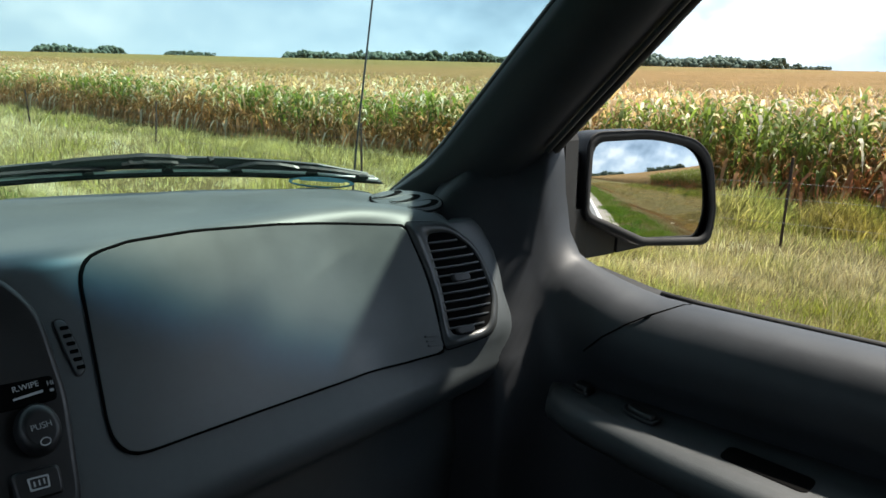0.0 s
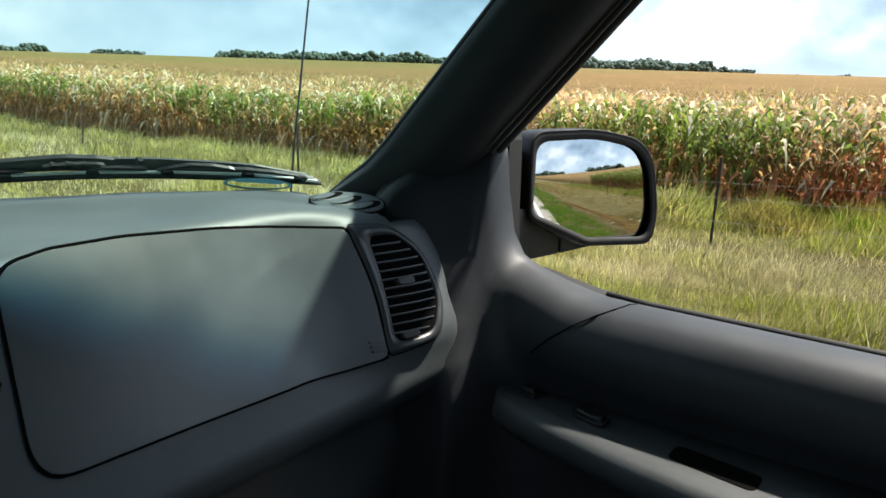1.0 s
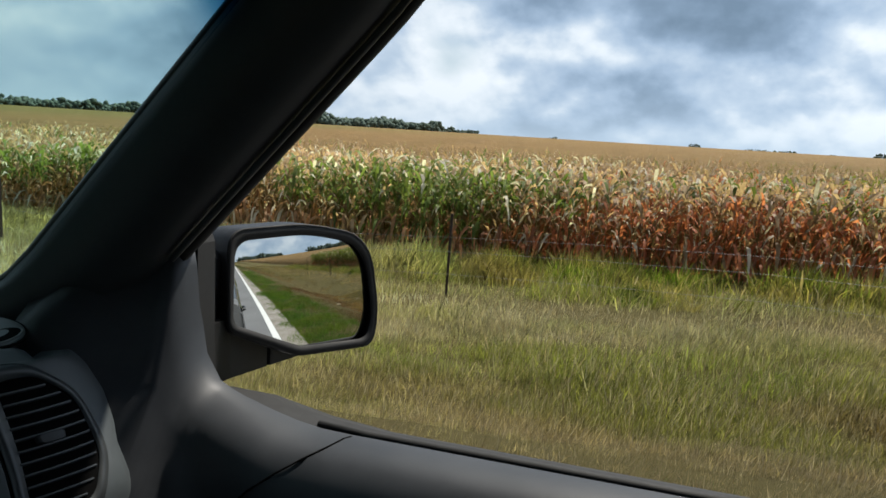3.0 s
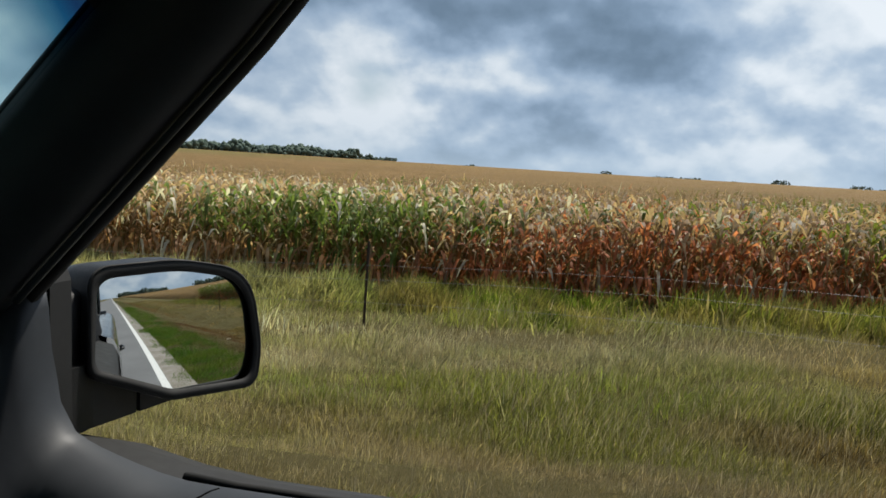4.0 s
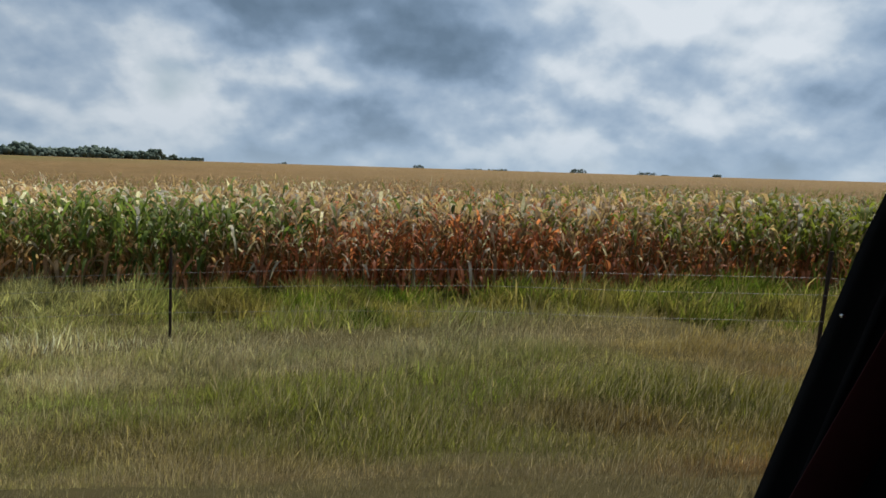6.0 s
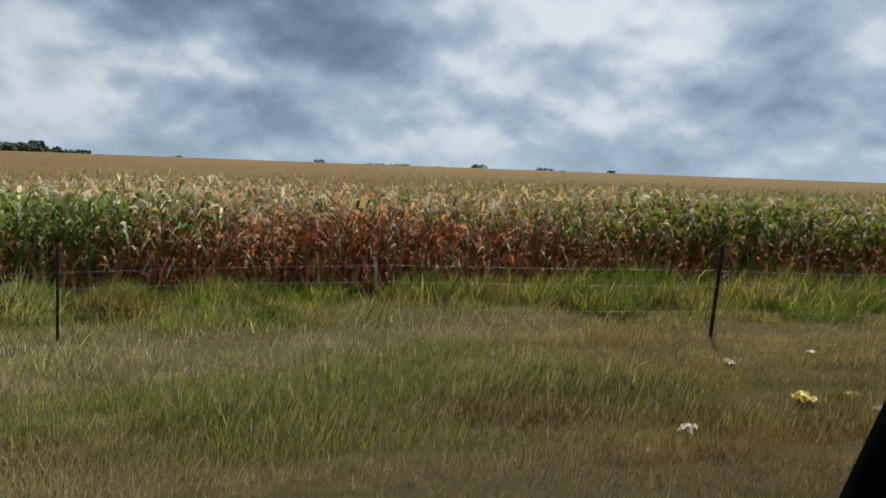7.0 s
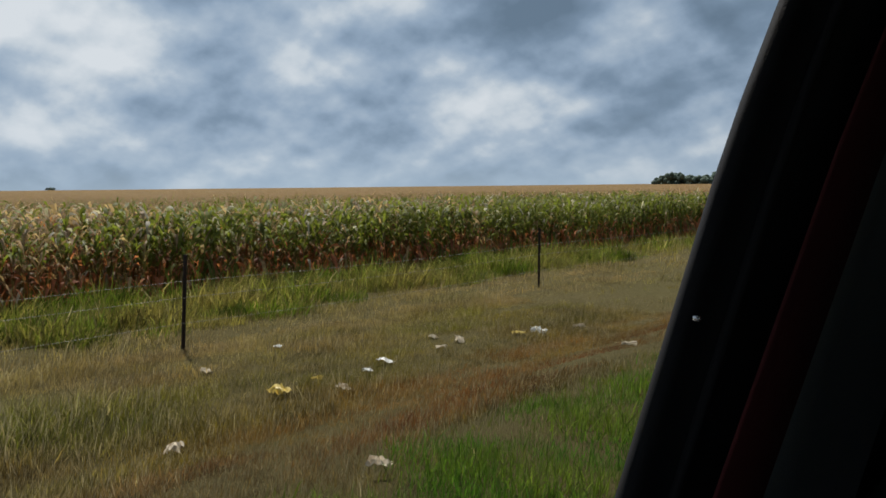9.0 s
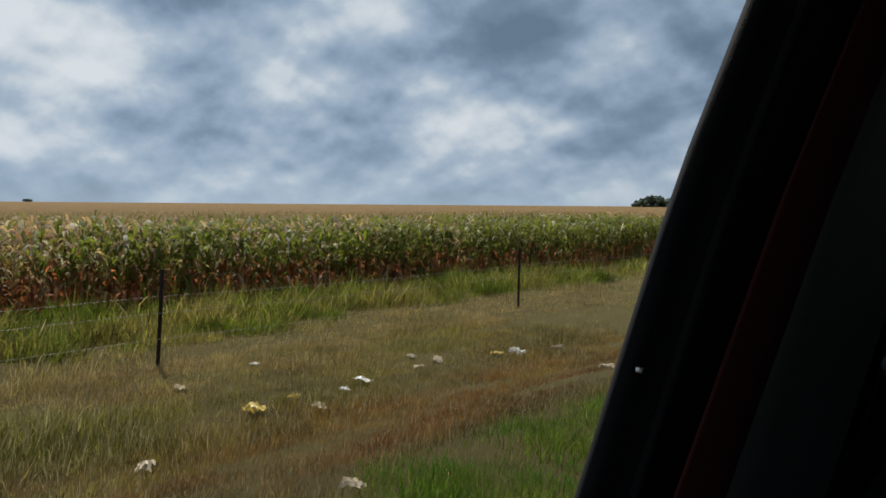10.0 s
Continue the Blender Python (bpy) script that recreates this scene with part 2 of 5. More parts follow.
def blades(name, lowspec=0.25, glow=0.3):
    """Leaf blades: their own tint is stored with each plant; slight streaks and translucence."""
    k = Mat(name, 0.55, 0, lowspec)
    tint = k.attr("tint", "Color")
    isl = k.island()
    n = k.noise(k.position(), 18, 3)
    c = k.mix(1.0, tint, k.ramp(isl, (0.0, 0.62), (1.0, 1.32)), "MULTIPLY")
    c = k.mix(0.5, c, k.mix(1.0, c, k.ramp(n, (0.3, 0.6), (0.7, 1.3)), "MULTIPLY"))
    k.base(c)
    tr = k.nt.nodes.new("ShaderNodeBsdfTranslucent")
    k.put(tr, "Color", k.mix(1.0, c, (1.08, 1.1, 0.8), "MULTIPLY"))
    mx = k.nt.nodes.new("ShaderNodeMixShader")
    mx.inputs[0].default_value = glow
    k.nt.links.new(k.b.outputs[0], mx.inputs[1])
    k.nt.links.new(tr.outputs[0], mx.inputs[2])
    k.nt.links.new(mx.outputs[0], k.nt.nodes["Material Output"].inputs["Surface"])
    return k.m


def canopy_material():
    """Far corn tops: straw tassels with broken green."""
    k = Mat("corn_tops", 0.85, 0, 0.1)
    p = k.position()
    m = k.nt.nodes.new("ShaderNodeMapping")
    m.inputs["Scale"].default_value = (1.0, 1.0, 0.3)
    k.nt.links.new(p, m.inputs["Vector"])
    n1, n2, n3 = k.noise(m.outputs[0], 0.012, 5, 0.6), k.noise(m.outputs[0], 0.12, 5, 0.65), k.noise(m.outputs[0], 1.3, 6, 0.75)
    c = k.ramp(n1, (0.35, (0.18, 0.105, 0.04)), (0.55, (0.24, 0.15, 0.057)), (0.7, (0.155, 0.12, 0.042)))
    c = k.mix(0.45, c, k.ramp(n2, (0.38, (0.13, 0.11, 0.035)), (0.62, (0.38, 0.25, 0.11))))
    c = k.mix(0.45, c, k.ramp(n3, (0.35, (0.09, 0.065, 0.022)), (0.7, (0.48, 0.33, 0.16))))
    # a greener field on the slope ahead
    d = k.nt.nodes.new("ShaderNodeVectorMath")
    d.operation = "DISTANCE"
    k.put(d, 0, p), k.put(d, 1, (300.0, 320.0, 0.0))
    far = k.math("ADD", k.math("DIVIDE", d.outputs["Value"], 300.0), k.math("MULTIPLY", n1, 0.3))
    c = k.mix(k.ramp(far, (0.75, 0.8), (1.05, 0.0)), c, k.ramp(n2, (0.35, (0.13, 0.125, 0.04)), (0.65, (0.22, 0.20, 0.07))))
    k.base(k.mix(1.0, c, (0.84, 0.79, 0.74), "MULTIPLY"))
    return k.bump(n3, 1.0, 0.5).m


def foliage(name, lo, hi):
    k = Mat(name, 0.8, 0, 0.15)
    isl = k.island()
    k.base(k.ramp(isl, (0.0, lo), (1.0, hi)))
    return k.m


ASPHALT, SOIL, GRAVEL = asphalt(), soil(), gravel()
LEAF, GRASSMAT = blades("corn_leaf", 0.22, 0.5), blades("grass_blade", 0.1, 0.42)
CANOPY = canopy_material()
# the haze of distance is put into this leaf colour, paler and bluer
HAZED_LEAF = foliage("hazed_leaf", (0.068, 0.098, 0.08), (0.09, 0.125, 0.095))
BARK = plain("grey_bark", (0.09, 0.075, 0.06), 0.9, 0, 0.3, 5)
BAGMAT = plain("white_film", (0.75, 0.74, 0.70), 0.45, 0, 0.12, 20)
PAPER = plain("faded_paper", (0.55, 0.46, 0.33), 0.8, 0, 0.25, 25)
YELLOWBAG = plain("yellow_wrapper", (0.55, 0.40, 0.07), 0.5, 0, 0.25, 25)


# ---- building helpers ----
def add_mesh(name, verts, faces, material, parent=None, smooth=True, label=""):
    me = bpy.data.meshes.new(name)
    me.from_pydata([tuple(v) for v in verts], [], [tuple(f) for f in faces])
    me.materials.append(material)
    if smooth:
        me.polygons.foreach_set("use_smooth", [True] * len(me.polygons))
    me.update()
    ob = new(name, me)
    if parent is not None:
        ob.parent = parent
    return tagged(ob, label=label)


def part(name, bm, material, parent, label="", smooth=True):
    bmesh.ops.recalc_face_normals(bm, faces=bm.faces)
    me = bpy.data.meshes.new(name)
    bm.to_mesh(me)
    bm.free()
    me.materials.append(material)
    if smooth:
        me.polygons.foreach_set("use_smooth", [True] * len(me.polygons))
    ob = new(name, me)
    ob.parent = parent
    return tagged(ob, label=label)


def thing(name, label, category, at=(0, 0, 0), group="", kind=""):
    e = new(name)
    e.location = at
    return tagged(e, label, category, group, kind)


def sheet(rows, thick=0.0, closed=False, start=True):
    """A bmesh over rows of points; thick gives it a back, closed joins each row to a ring with capped ends."""
    bm = bmesh.new()
    vs = [[bm.verts.new(p) for p in row] for row in rows]
    n = len(rows[0])
    for a, b in zip(vs, vs[1:]):
        for i in range(n if closed else n - 1):
            j = (i + 1) % n
            bm.faces.new((a[i], a[j], b[j], b[i]))
    if closed:
        bm.faces.new(vs[-1][::-1])
        if start:
            bm.faces.new(vs[0])
    if thick:
        bmesh.ops.recalc_face_normals(bm, faces=bm.faces)
        bmesh.ops.solidify(bm, geom=bm.faces[:], thickness=thick)
    return bm


def box(lo, hi, bevel=0.0, seg=2):
    bm = bmesh.new()
    bmesh.ops.create_cube(bm, size=1)
    for v in bm.verts:
        v.co = Vector([(a + b) / 2 + c * (b - a) for a, b, c in zip(lo, hi, v.co)])
    if bevel:
        bmesh.ops.bevel(bm, geom=bm.edges[:], offset=bevel, segments=seg, affect="EDGES", profile=0.5)
    return bm


def tube(points, radius, sides=8):
    """A round bar along a line of points; radius may be a list."""
    rows = []
    pts = [Vector(p) for p in points]
    for i, p in enumerate(pts):
        d = (pts[min(i + 1, len(pts) - 1)] - pts[max(i - 1, 0)]).normalized()
        u = d.cross(Vector((0.31, 0.2, 0.93))).normalized()
        w = d.cross(u)
        r = radius[i] if isinstance(radius, (list, tuple)) else radius
        rows.append([p + (u * math.cos(k * math.tau / sides) + w * math.sin(k * math.tau / sides)) * r for k in range(sides)])
    return sheet(rows, closed=True)


def rounded(corners, seg=5):
    """A closed outline from corners (u, v, radius), rounded."""
    out, n = [], len(corners)
    for i, (u, v, r) in enumerate(corners):
        p, a, b = Vector((u, v)), Vector(corners[i - 1][:2]), Vector(corners[(i + 1) % n][:2])
        da, db = (a - p).normalized(), (b - p).normalized()
        half = da.angle(db) / 2
        reach = min(r / max(math.tan(half), 0.05), 0.48 * (a - p).length, 0.48 * (b - p).length)
        s, e = p + da * reach, p + db * reach
        for k in range(seg + 1):
            t = k / seg
            out.append(tuple(s * (1 - t) ** 2 + p * 2 * t * (1 - t) + e * t * t))
    return out


def resample(outline, n):
    """n points spread evenly along a closed outline."""
    pts = [Vector(p) for p in outline]
    steps = [(b - a).length for a, b in zip(pts, pts[1:] + pts[:1])]
    total, out, i, gone = sum(steps), [], 0, 0.0
    for k in range(n):
        want = total * k / n
        while gone + steps[i] < want:
            gone += steps[i]
            i += 1
        a, b = pts[i], pts[(i + 1) % len(pts)]
        out.append(tuple(a.lerp(b, (want - gone) / max(steps[i], 1e-9))))
    return out


def slab(outline, place, depth, edge=0.0, crown=0.0):
    """A plate over an outline (u, v): place(u, v, h) gives the world point at height h over the surface."""
    if len(outline) > 20:
        outline = resample(outline, 110 if max(abs(p[0] - outline[0][0]) for p in outline) > 0.1 else 64)
    cu = (max(p[0] for p in outline) + min(p[0] for p in outline)) / 2
    cv = (max(p[1] for p in outline) + min(p[1] for p in outline)) / 2

    def ring(f, h):
        return [place(cu + (u - cu) * f, cv + (v - cv) * f, h) for u, v in outline]
    w = max(p[0] for p in outline) - min(p[0] for p in outline)
    e = edge / max(w / 2, 1e-6)
    rows = [ring(1, 0), ring(1, depth - edge), ring(1 - e * 0.3, depth - edge * 0.3), ring(1 - e, depth)]
    for f in (0.997, 0.97, 0.94, 0.91, 0.88, 0.84, 0.78, 0.6, 0.4, 0.15):
        rows.append(ring((1 - e) * f, depth + crown * (1 - f * f)))
    return sheet(rows, closed=True, start=False)


def frame_ring(outer, inner, place, depth):
    """A flat ring between two outlines with as many points, with some depth."""
    rows = [[place(*p, 0) for p in inner], [place(*p, depth) for p in inner], [place(*p, depth) for p in outer], [place(*p, 0) for p in outer]]
    bm = bmesh.new()
    vs = [[bm.verts.new(p) for p in r] for r in rows]
    n = len(outer)
    for a, b in zip(vs, vs[1:] + vs[:1]):
        for i in range(n):
            bm.faces.new((a[i], a[(i + 1) % n], b[(i + 1) % n], b[i]))
    return bm


def smooth_step(a, b, v):
    t = min(max((v - a) / (b - a), 0), 1)
    return t * t * (3 - 2 * t)


def curve_through(v, stops):
    """Smooth steps between stops (place, value)."""
    if v <= stops[0][0]:
        return stops[0][1]
    for (a, p), (b, q) in zip(stops, stops[1:]):
        if v <= b:
            return p + (q - p) * smooth_step(a, b, v)
    return stops[-1][1]


# ---- ground, road, verge ----
FENCE_LINE = [(-60, -1.5), (-16, -1.3), (-3, -1.25), (8, -1.85), (30, -1.75), (90, -1.7)]
CORN_LINE = [(-120, -1.6), (-40, -1.55), (-20, -1.55), (-8, -1.5), (0, -1.68), (12, -1.80), (25, -2.02), (50, -1.95), (130, -1.8)]


def ground_z(x, y):
    if x < 1.85:
        if x > -5.6:
            return -0.03
        return -0.03 - 1.3 * smooth_step(5.6, 12, -x)
    f, c = curve_through(y, FENCE_LINE), curve_through(y, CORN_LINE)
    if x < 2.9:
        return -0.03 - 0.04 * (x - 1.85)
    if x < 8.6:
        return -0.07 + (f + 0.07) * smooth_step(2.9, 8.6, x)
    if x < 14.5:
        return f
    z = f + (c - f) * smooth_step(14.5, 20, x)
    d = math.hypot(x, y)
    far = smooth_step(60, 750, d)
    z += (1.0 - z) * far
    # a shallow dip and a broad rise ahead
    z += 0.9 * math.exp(-((x - 260) / 90) ** 2 - ((y - 240) / 150) ** 2) - 1.0 * math.exp(-((x - 110) / 45) ** 2 - ((y - 110) / 90) ** 2)
    return z


def make_ground():
    xs = [-4500, -2500, -1200, -600, -300, -150, -80, -45, -25, -15, -12, -10, -8, -5.6, -3, 0, 1.85]
    xs += [2.2, 2.55, 2.9] + [2.9 + 0.3 * i for i in range(1, 20)] + [9.2 + 0.6 * i for i in range(20)]
    xs += [22, 24, 27, 31, 36, 42, 50, 60, 72, 86, 100, 120, 140, 165, 190, 220, 260, 300, 350, 420, 500, 600, 720, 880, 1100, 1500, 2200, 3200, 4500]
    half = [0.6 * i for i in range(1, 30)] + [19 + 2 * i for i in range(1, 20)] + [62, 70, 80, 92, 105, 120, 140, 160, 185, 210, 240, 280, 330, 400, 480, 580, 700, 850, 1100, 1500, 2200, 3200, 4500]
    ys = [-v for v in half[::-1]] + [0] + half
    verts = []
    for y in ys:
        for x in xs:
            z = ground_z(x, y)
            if 3 < x < 60 and abs(y) < 60:
                z += 0.07 * noise.noise((x * 0.5, y * 0.5, 0)) + 0.03 * noise.noise((x * 1.7, y * 1.7, 4))
            verts.append((x, y, z))
    w = len(xs)
    faces = [(j * w + i, j * w + i + 1, (j + 1) * w + i + 1, (j + 1) * w + i) for j in range(len(ys) - 1) for i in range(w - 1)]
    ob = add_mesh("ground", verts, faces, SOIL)
    return tagged(ob, "dry thatch and brown soil of roadside and fields", "ground", kind="structure")


ground = make_ground()


def make_road():
    ys = [-1500, -600, -300, -150, -80, -40, -20, -10, 0, 10, 20, 40, 80, 150, 300, 600, 1500]

    def strip(name, x0, x1, z, mat, parent=None, n=4, z1=None):
        verts = [(x0 + (x1 - x0) * i / n, y, z + ((z1 if z1 is not None else z) - z) * i / n) for y in ys for i in range(n + 1)]
        faces = [(j * (n + 1) + i, j * (n + 1) + i + 1, (j + 1) * (n + 1) + i + 1, (j + 1) * (n + 1) + i) for j in range(len(ys) - 1) for i in range(n)]
        return add_mesh(name, verts, faces, mat, parent)
    road = tagged(strip("road", -5.5, 1.85, 0.0, ASPHALT, n=8), "grey worn asphalt two-lane road", "road", kind="structure")
    line = strip("edge_line", 1.70, 1.84, 0.004, TARMAC_LINE, road)
    tagged(line, "worn white painted edge line")
    tagged(strip("shoulder", 1.85, 2.30, -0.002, GRAVEL, z1=-0.018), "pale crushed gravel shoulder beside the road", "shoulder", kind="structure")


make_road()


# ---- plants, as stuff ----
rng = np.random.default_rng(7)


def wave(x, y, seed, size):
    """Slow unevenness over the ground, about -1 to 1."""
    r = np.random.default_rng(seed)
    out = 0
    for _ in range(7):
        a, k, p = r.uniform(0, math.tau), r.uniform(0.5, 2.2) / size, r.uniform(0, math.tau)
        out = out + np.sin((x * math.cos(a) + y * math.sin(a)) * k * math.tau + p)
    return out / 3.0


def ribbon(base, direction, length, width, rise, droop, segs, twist=0.0):
    """A leaf blade as a strip of quads: goes out in a direction, rises, droops."""
    d = np.array([math.cos(direction), math.sin(direction), 0])
    s0 = np.array([-math.sin(direction), math.cos(direction), 0])
    verts = []
    for i in range(segs + 1):
        t = i / segs
        p = base + d * length * (t - 0.15 * t * t) + np.array([0, 0, length * (rise * t - droop * t * t)])
        w = width * (0.55 + 1.6 * t) * (1 - t) ** 0.7 if i < segs else width * 0.05
        a = twist * t
        s = s0 * math.cos(a) + np.array([0, 0, 1]) * math.sin(a)
        verts += [p - s * w / 2, p + s * w / 2]
    quads = [(2 * i, 2 * i + 1, 2 * i + 3, 2 * i + 2) for i in range(segs)]
    return verts, quads


class Variant:
    def __init__(self):
        self.v, self.q, self.leaf, self.info = [], [], [], []

    def add(self, verts, quads, h, kind):
        o = len(self.v)
        self.v += [np.asarray(p, float) for p in verts]
        self.q += [tuple(i + o for i in f) for f in quads]
        self.leaf += [len(self.info)] * len(verts)
        self.info.append((h, kind, rng.random()))

    def done(self):
        self.v, self.q, self.leaf = np.array(self.v), np.array(self.q), np.array(self.leaf)
        self.info = np.array(self.info)
        return self


def corn_variant(height, leaves, segs, low=0.08, tassels=5):
    c = Variant()
    for sx, sy in ((0.013, 0.0), (0.0, 0.013)):
        a, b = np.array([-sx, -sy, low * height]), np.array([sx, sy, low * height])
        lean = np.array([rng.normal(0, 0.05), rng.normal(0, 0.05), 0])
        c.add([a, b, b * np.array([0.4, 0.4, 0]) + lean + [0, 0, height * 0.93], a * np.array([0.4, 0.4, 0]) + lean + [0, 0, height * 0.93]], [(0, 1, 2, 3)], 0.45, 1)
    turn = rng.uniform(0, math.tau)
    for i in range(leaves):
        h = low + (0.93 - low) * (i + rng.uniform(0.2, 0.9)) / leaves
        ang = turn + math.pi * i + rng.normal(0, 0.5)
        dead = h < 0.46
        v, q = ribbon(np.array([0, 0, h * height]), ang, rng.uniform(0.32, 0.62) * (1 - 0.35 * max(h - 0.6, 0)), rng.uniform(0.085, 0.135),
                      rng.uniform(-0.1, 0.7) if dead else rng.uniform(1.2, 2.2), rng.uniform(1.2, 2.2) if dead else rng.uniform(0.9, 2.4), segs, rng.normal(0, 1.0))
        c.add(v, q, h, 0)
    for i in range(tassels):
        ang, l = rng.uniform(0, math.tau), rng.uniform(0.14, 0.26)
        v, q = ribbon(np.array([0, 0, height * 0.92]), ang, l, 0.02, rng.uniform(0.9, 2.2), 0.5, 1)
        c.add(v, q, 1.0, 2)
    return c.done()


def corn_tint(info, x, y, m):
    """Colours of each plant's leaves: russet and dead below, green in the middle, straw tassels."""
    h, kind, r0 = (np.broadcast_to(info[:, i], (m, len(info))) for i in range(3))
    r = (r0 + rng.random((m, len(info)))) % 1.0
    green = 0.44 + 0.22 * wave(x, y, 11, 16) + 0.12 * wave(x, y, 12, 3.0)
    green = green + 0.3 * np.exp(-((y + 42) / 20) ** 2) + 0.2 * np.exp(-((y - 9) / 5.5) ** 2) + 0.38 * np.clip((-3 - y) / 5, 0, 1) - 0.45 * (x > 22.2) * (1 - np.exp(-((y + 42) / 14) ** 2))
    green = green + 0.5 * (x > 24) * np.clip(wave(x, y * 0.5, 13, 14) - 0.25, 0, 0.8)
    green = np.clip(green, 0.03, 0.95)[:, None]
    russet, straw = np.array([0.49, 0.182, 0.088]), np.array([0.44, 0.31, 0.18])
    leafg, pale, tass = np.array([0.110, 0.150, 0.036]), np.array([0.66, 0.61, 0.49]), np.array([0.33, 0.23, 0.125])
    leafg = leafg * (1 + np.clip(-y / 5, 0, 1)[:, None] * np.array([0.60, 0.36, 0.0]))[:, None, :]
    col = np.where((r < green)[..., None], leafg * (0.7 + 0.7 * r0[..., None]) * (0.85 + 0.35 * np.clip((y - 1) / 4, 0, 1))[:, None, None], np.where((r < green + (0.80 + 0.16 * (y < 0)[:, None]) * (1 - green))[..., None], straw * (0.55 + 0.7 * r0[..., None]), pale))
    level = 0.68 - 0.30 * green - 0.15 * np.exp(-((y - 9) / 5) ** 2)[:, None] + 0.09 * np.exp(-((y + 1) / 6) ** 2)[:, None]
    russet = russet + (np.array([0.40, 0.24, 0.125]) - russet) * np.clip((y - 3) / 6, 0, 0.9)[:, None, None]
    low = h + 0.34 * (r - 0.5) < level
    col = np.where(low[..., None], np.where((r < 0.72)[..., None], russet * (0.6 + 0.8 * r0[..., None]), np.where((r < 0.82 + (h < 0.3))[..., None], straw * 0.75, pale * 0.85)), col)
    col = np.where(((h > 0.78) & (r > 0.84 + 0.08 * (y < 0)[:, None]))[..., None], pale * (0.7 + 0.4 * r0[..., None]) * (0.8 + 0.2 * np.clip(y / 5, 0, 1))[:, None, None], col)
    col = np.where((kind == 1)[..., None], np.array([0.16, 0.13, 0.055]) * np.ones_like(col), col)
    col = np.where((kind == 2)[..., None], tass * (0.75 + 0.5 * r0[..., None]), col)
    return np.minimum(col * (0.98 + 0.25 * np.clip((y - 3) / 7, 0, 1))[:, None, None], 0.8)


def scatter(name, variants, pts, scale, tint, material, lean=0.0, tall=None):
    """One mesh of many plants: pts (n, 3); a colour for each leaf is stored with it."""
    n = len(pts)
    pick, yaw = rng.integers(0, len(variants), n), rng.uniform(0, math.tau, n)
    tall = np.ones(n) if tall is None else tall
    V, Q, C, o = [], [], [], 0
    for i, c in enumerate(variants):
        k = np.where(pick == i)[0]
        m = len(k)
        if not m:
            continue
        co, si = np.cos(yaw[k])[:, None], np.sin(yaw[k])[:, None]
        x, y, z = c.v[:, 0], c.v[:, 1], c.v[:, 2]
        s = scale[k][:, None]
        zz = z * s * tall[k][:, None]
        lx, ly = rng.normal(0, lean, m)[:, None], rng.normal(0, lean, m)[:, None] - lean * 0.8
        P = np.stack([(x * co - y * si) * s + pts[k, 0, None] + lx * zz, (x * si + y * co) * s + pts[k, 1, None] + ly * zz, zz + pts[k, 2, None]], -1)
        col = tint(c.info, pts[k, 0], pts[k, 1], m)[:, c.leaf]
        nv = len(c.v)
        V.append(P.reshape(-1, 3)), C.append(col.reshape(-1, 3))
        Q.append((c.q[None] + (o + np.arange(m) * nv)[:, None, None]).reshape(-1, c.q.shape[1]))
        o += m * nv
    V, Q, C = np.concatenate(V), np.concatenate(Q), np.concatenate(C)
    me = bpy.data.meshes.new(name)
    me.vertices.add(len(V)), me.loops.add(Q.size), me.polygons.add(len(Q))
    me.vertices.foreach_set("co", V.astype(np.float32).ravel())
    me.loops.foreach_set("vertex_index", Q.astype(np.int32).ravel())
    me.polygons.foreach_set("loop_start", np.arange(0, Q.size, Q.shape[1], dtype=np.int32))
    me.update(calc_edges=True)
    a = me.color_attributes.new("tint", "FLOAT_COLOR", "POINT")
    a.data.foreach_set("color", np.concatenate([C, np.ones((len(C), 1))], 1).astype(np.float32).ravel())
    me.materials.append(material)
    return new(name, me)


def heights(x, y):
    return np.array([ground_z(float(a), float(b)) for a, b in zip(x, y)])


def make_corn():
    full = [corn_variant(rng.uniform(2.1, 2.45), 17, 3, 0.08, 3) for _ in range(12)]
    tops = [corn_variant(rng.uniform(2.1, 2.4), 6, 2, 0.62, 4) for _ in range(8)]
    far = [corn_variant(rng.uniform(2.1, 2.4), 3, 1, 0.75, 4) for _ in range(6)]

    def rows(x0, n, gap, y0, y1, step):
        xs, ys = [], []
        for i in range(n):
            k = int((y1 - y0) / step)
            ys.append(y0 + (np.arange(k) + rng.uniform(-0.35, 0.35, k)) * step)
            xs.append(np.full(k, x0 + i * gap) + rng.normal(0, 0.07, k))
        return np.concatenate(xs), np.concatenate(ys)
    for name, var, args, label in (
            ("corn_rows", full, (20.2, 6, 0.76, -62, 85, 0.19), "ripening corn plants with russet lower leaves behind the fence"),
            ("corn_field", tops, (24.8, 20, 0.85, -80, 125, 0.46), "straw-coloured corn tops and tassels in rows"),
            ("distant_corn", far, (42.5, 38, 1.4, -130, 220, 1.4), "far straw-coloured corn tassels")):
        x, y = rows(*args)
        pts = np.stack([x, y, heights(x, y)], -1)
        size = 1.0 + 0.07 * wave(x, y, 5, 9) + rng.normal(0, 0.05, len(x))
        tagged(scatter(name, var, pts, size, corn_tint, LEAF, 0.06), label, "corn", kind="stuff")


make_corn()


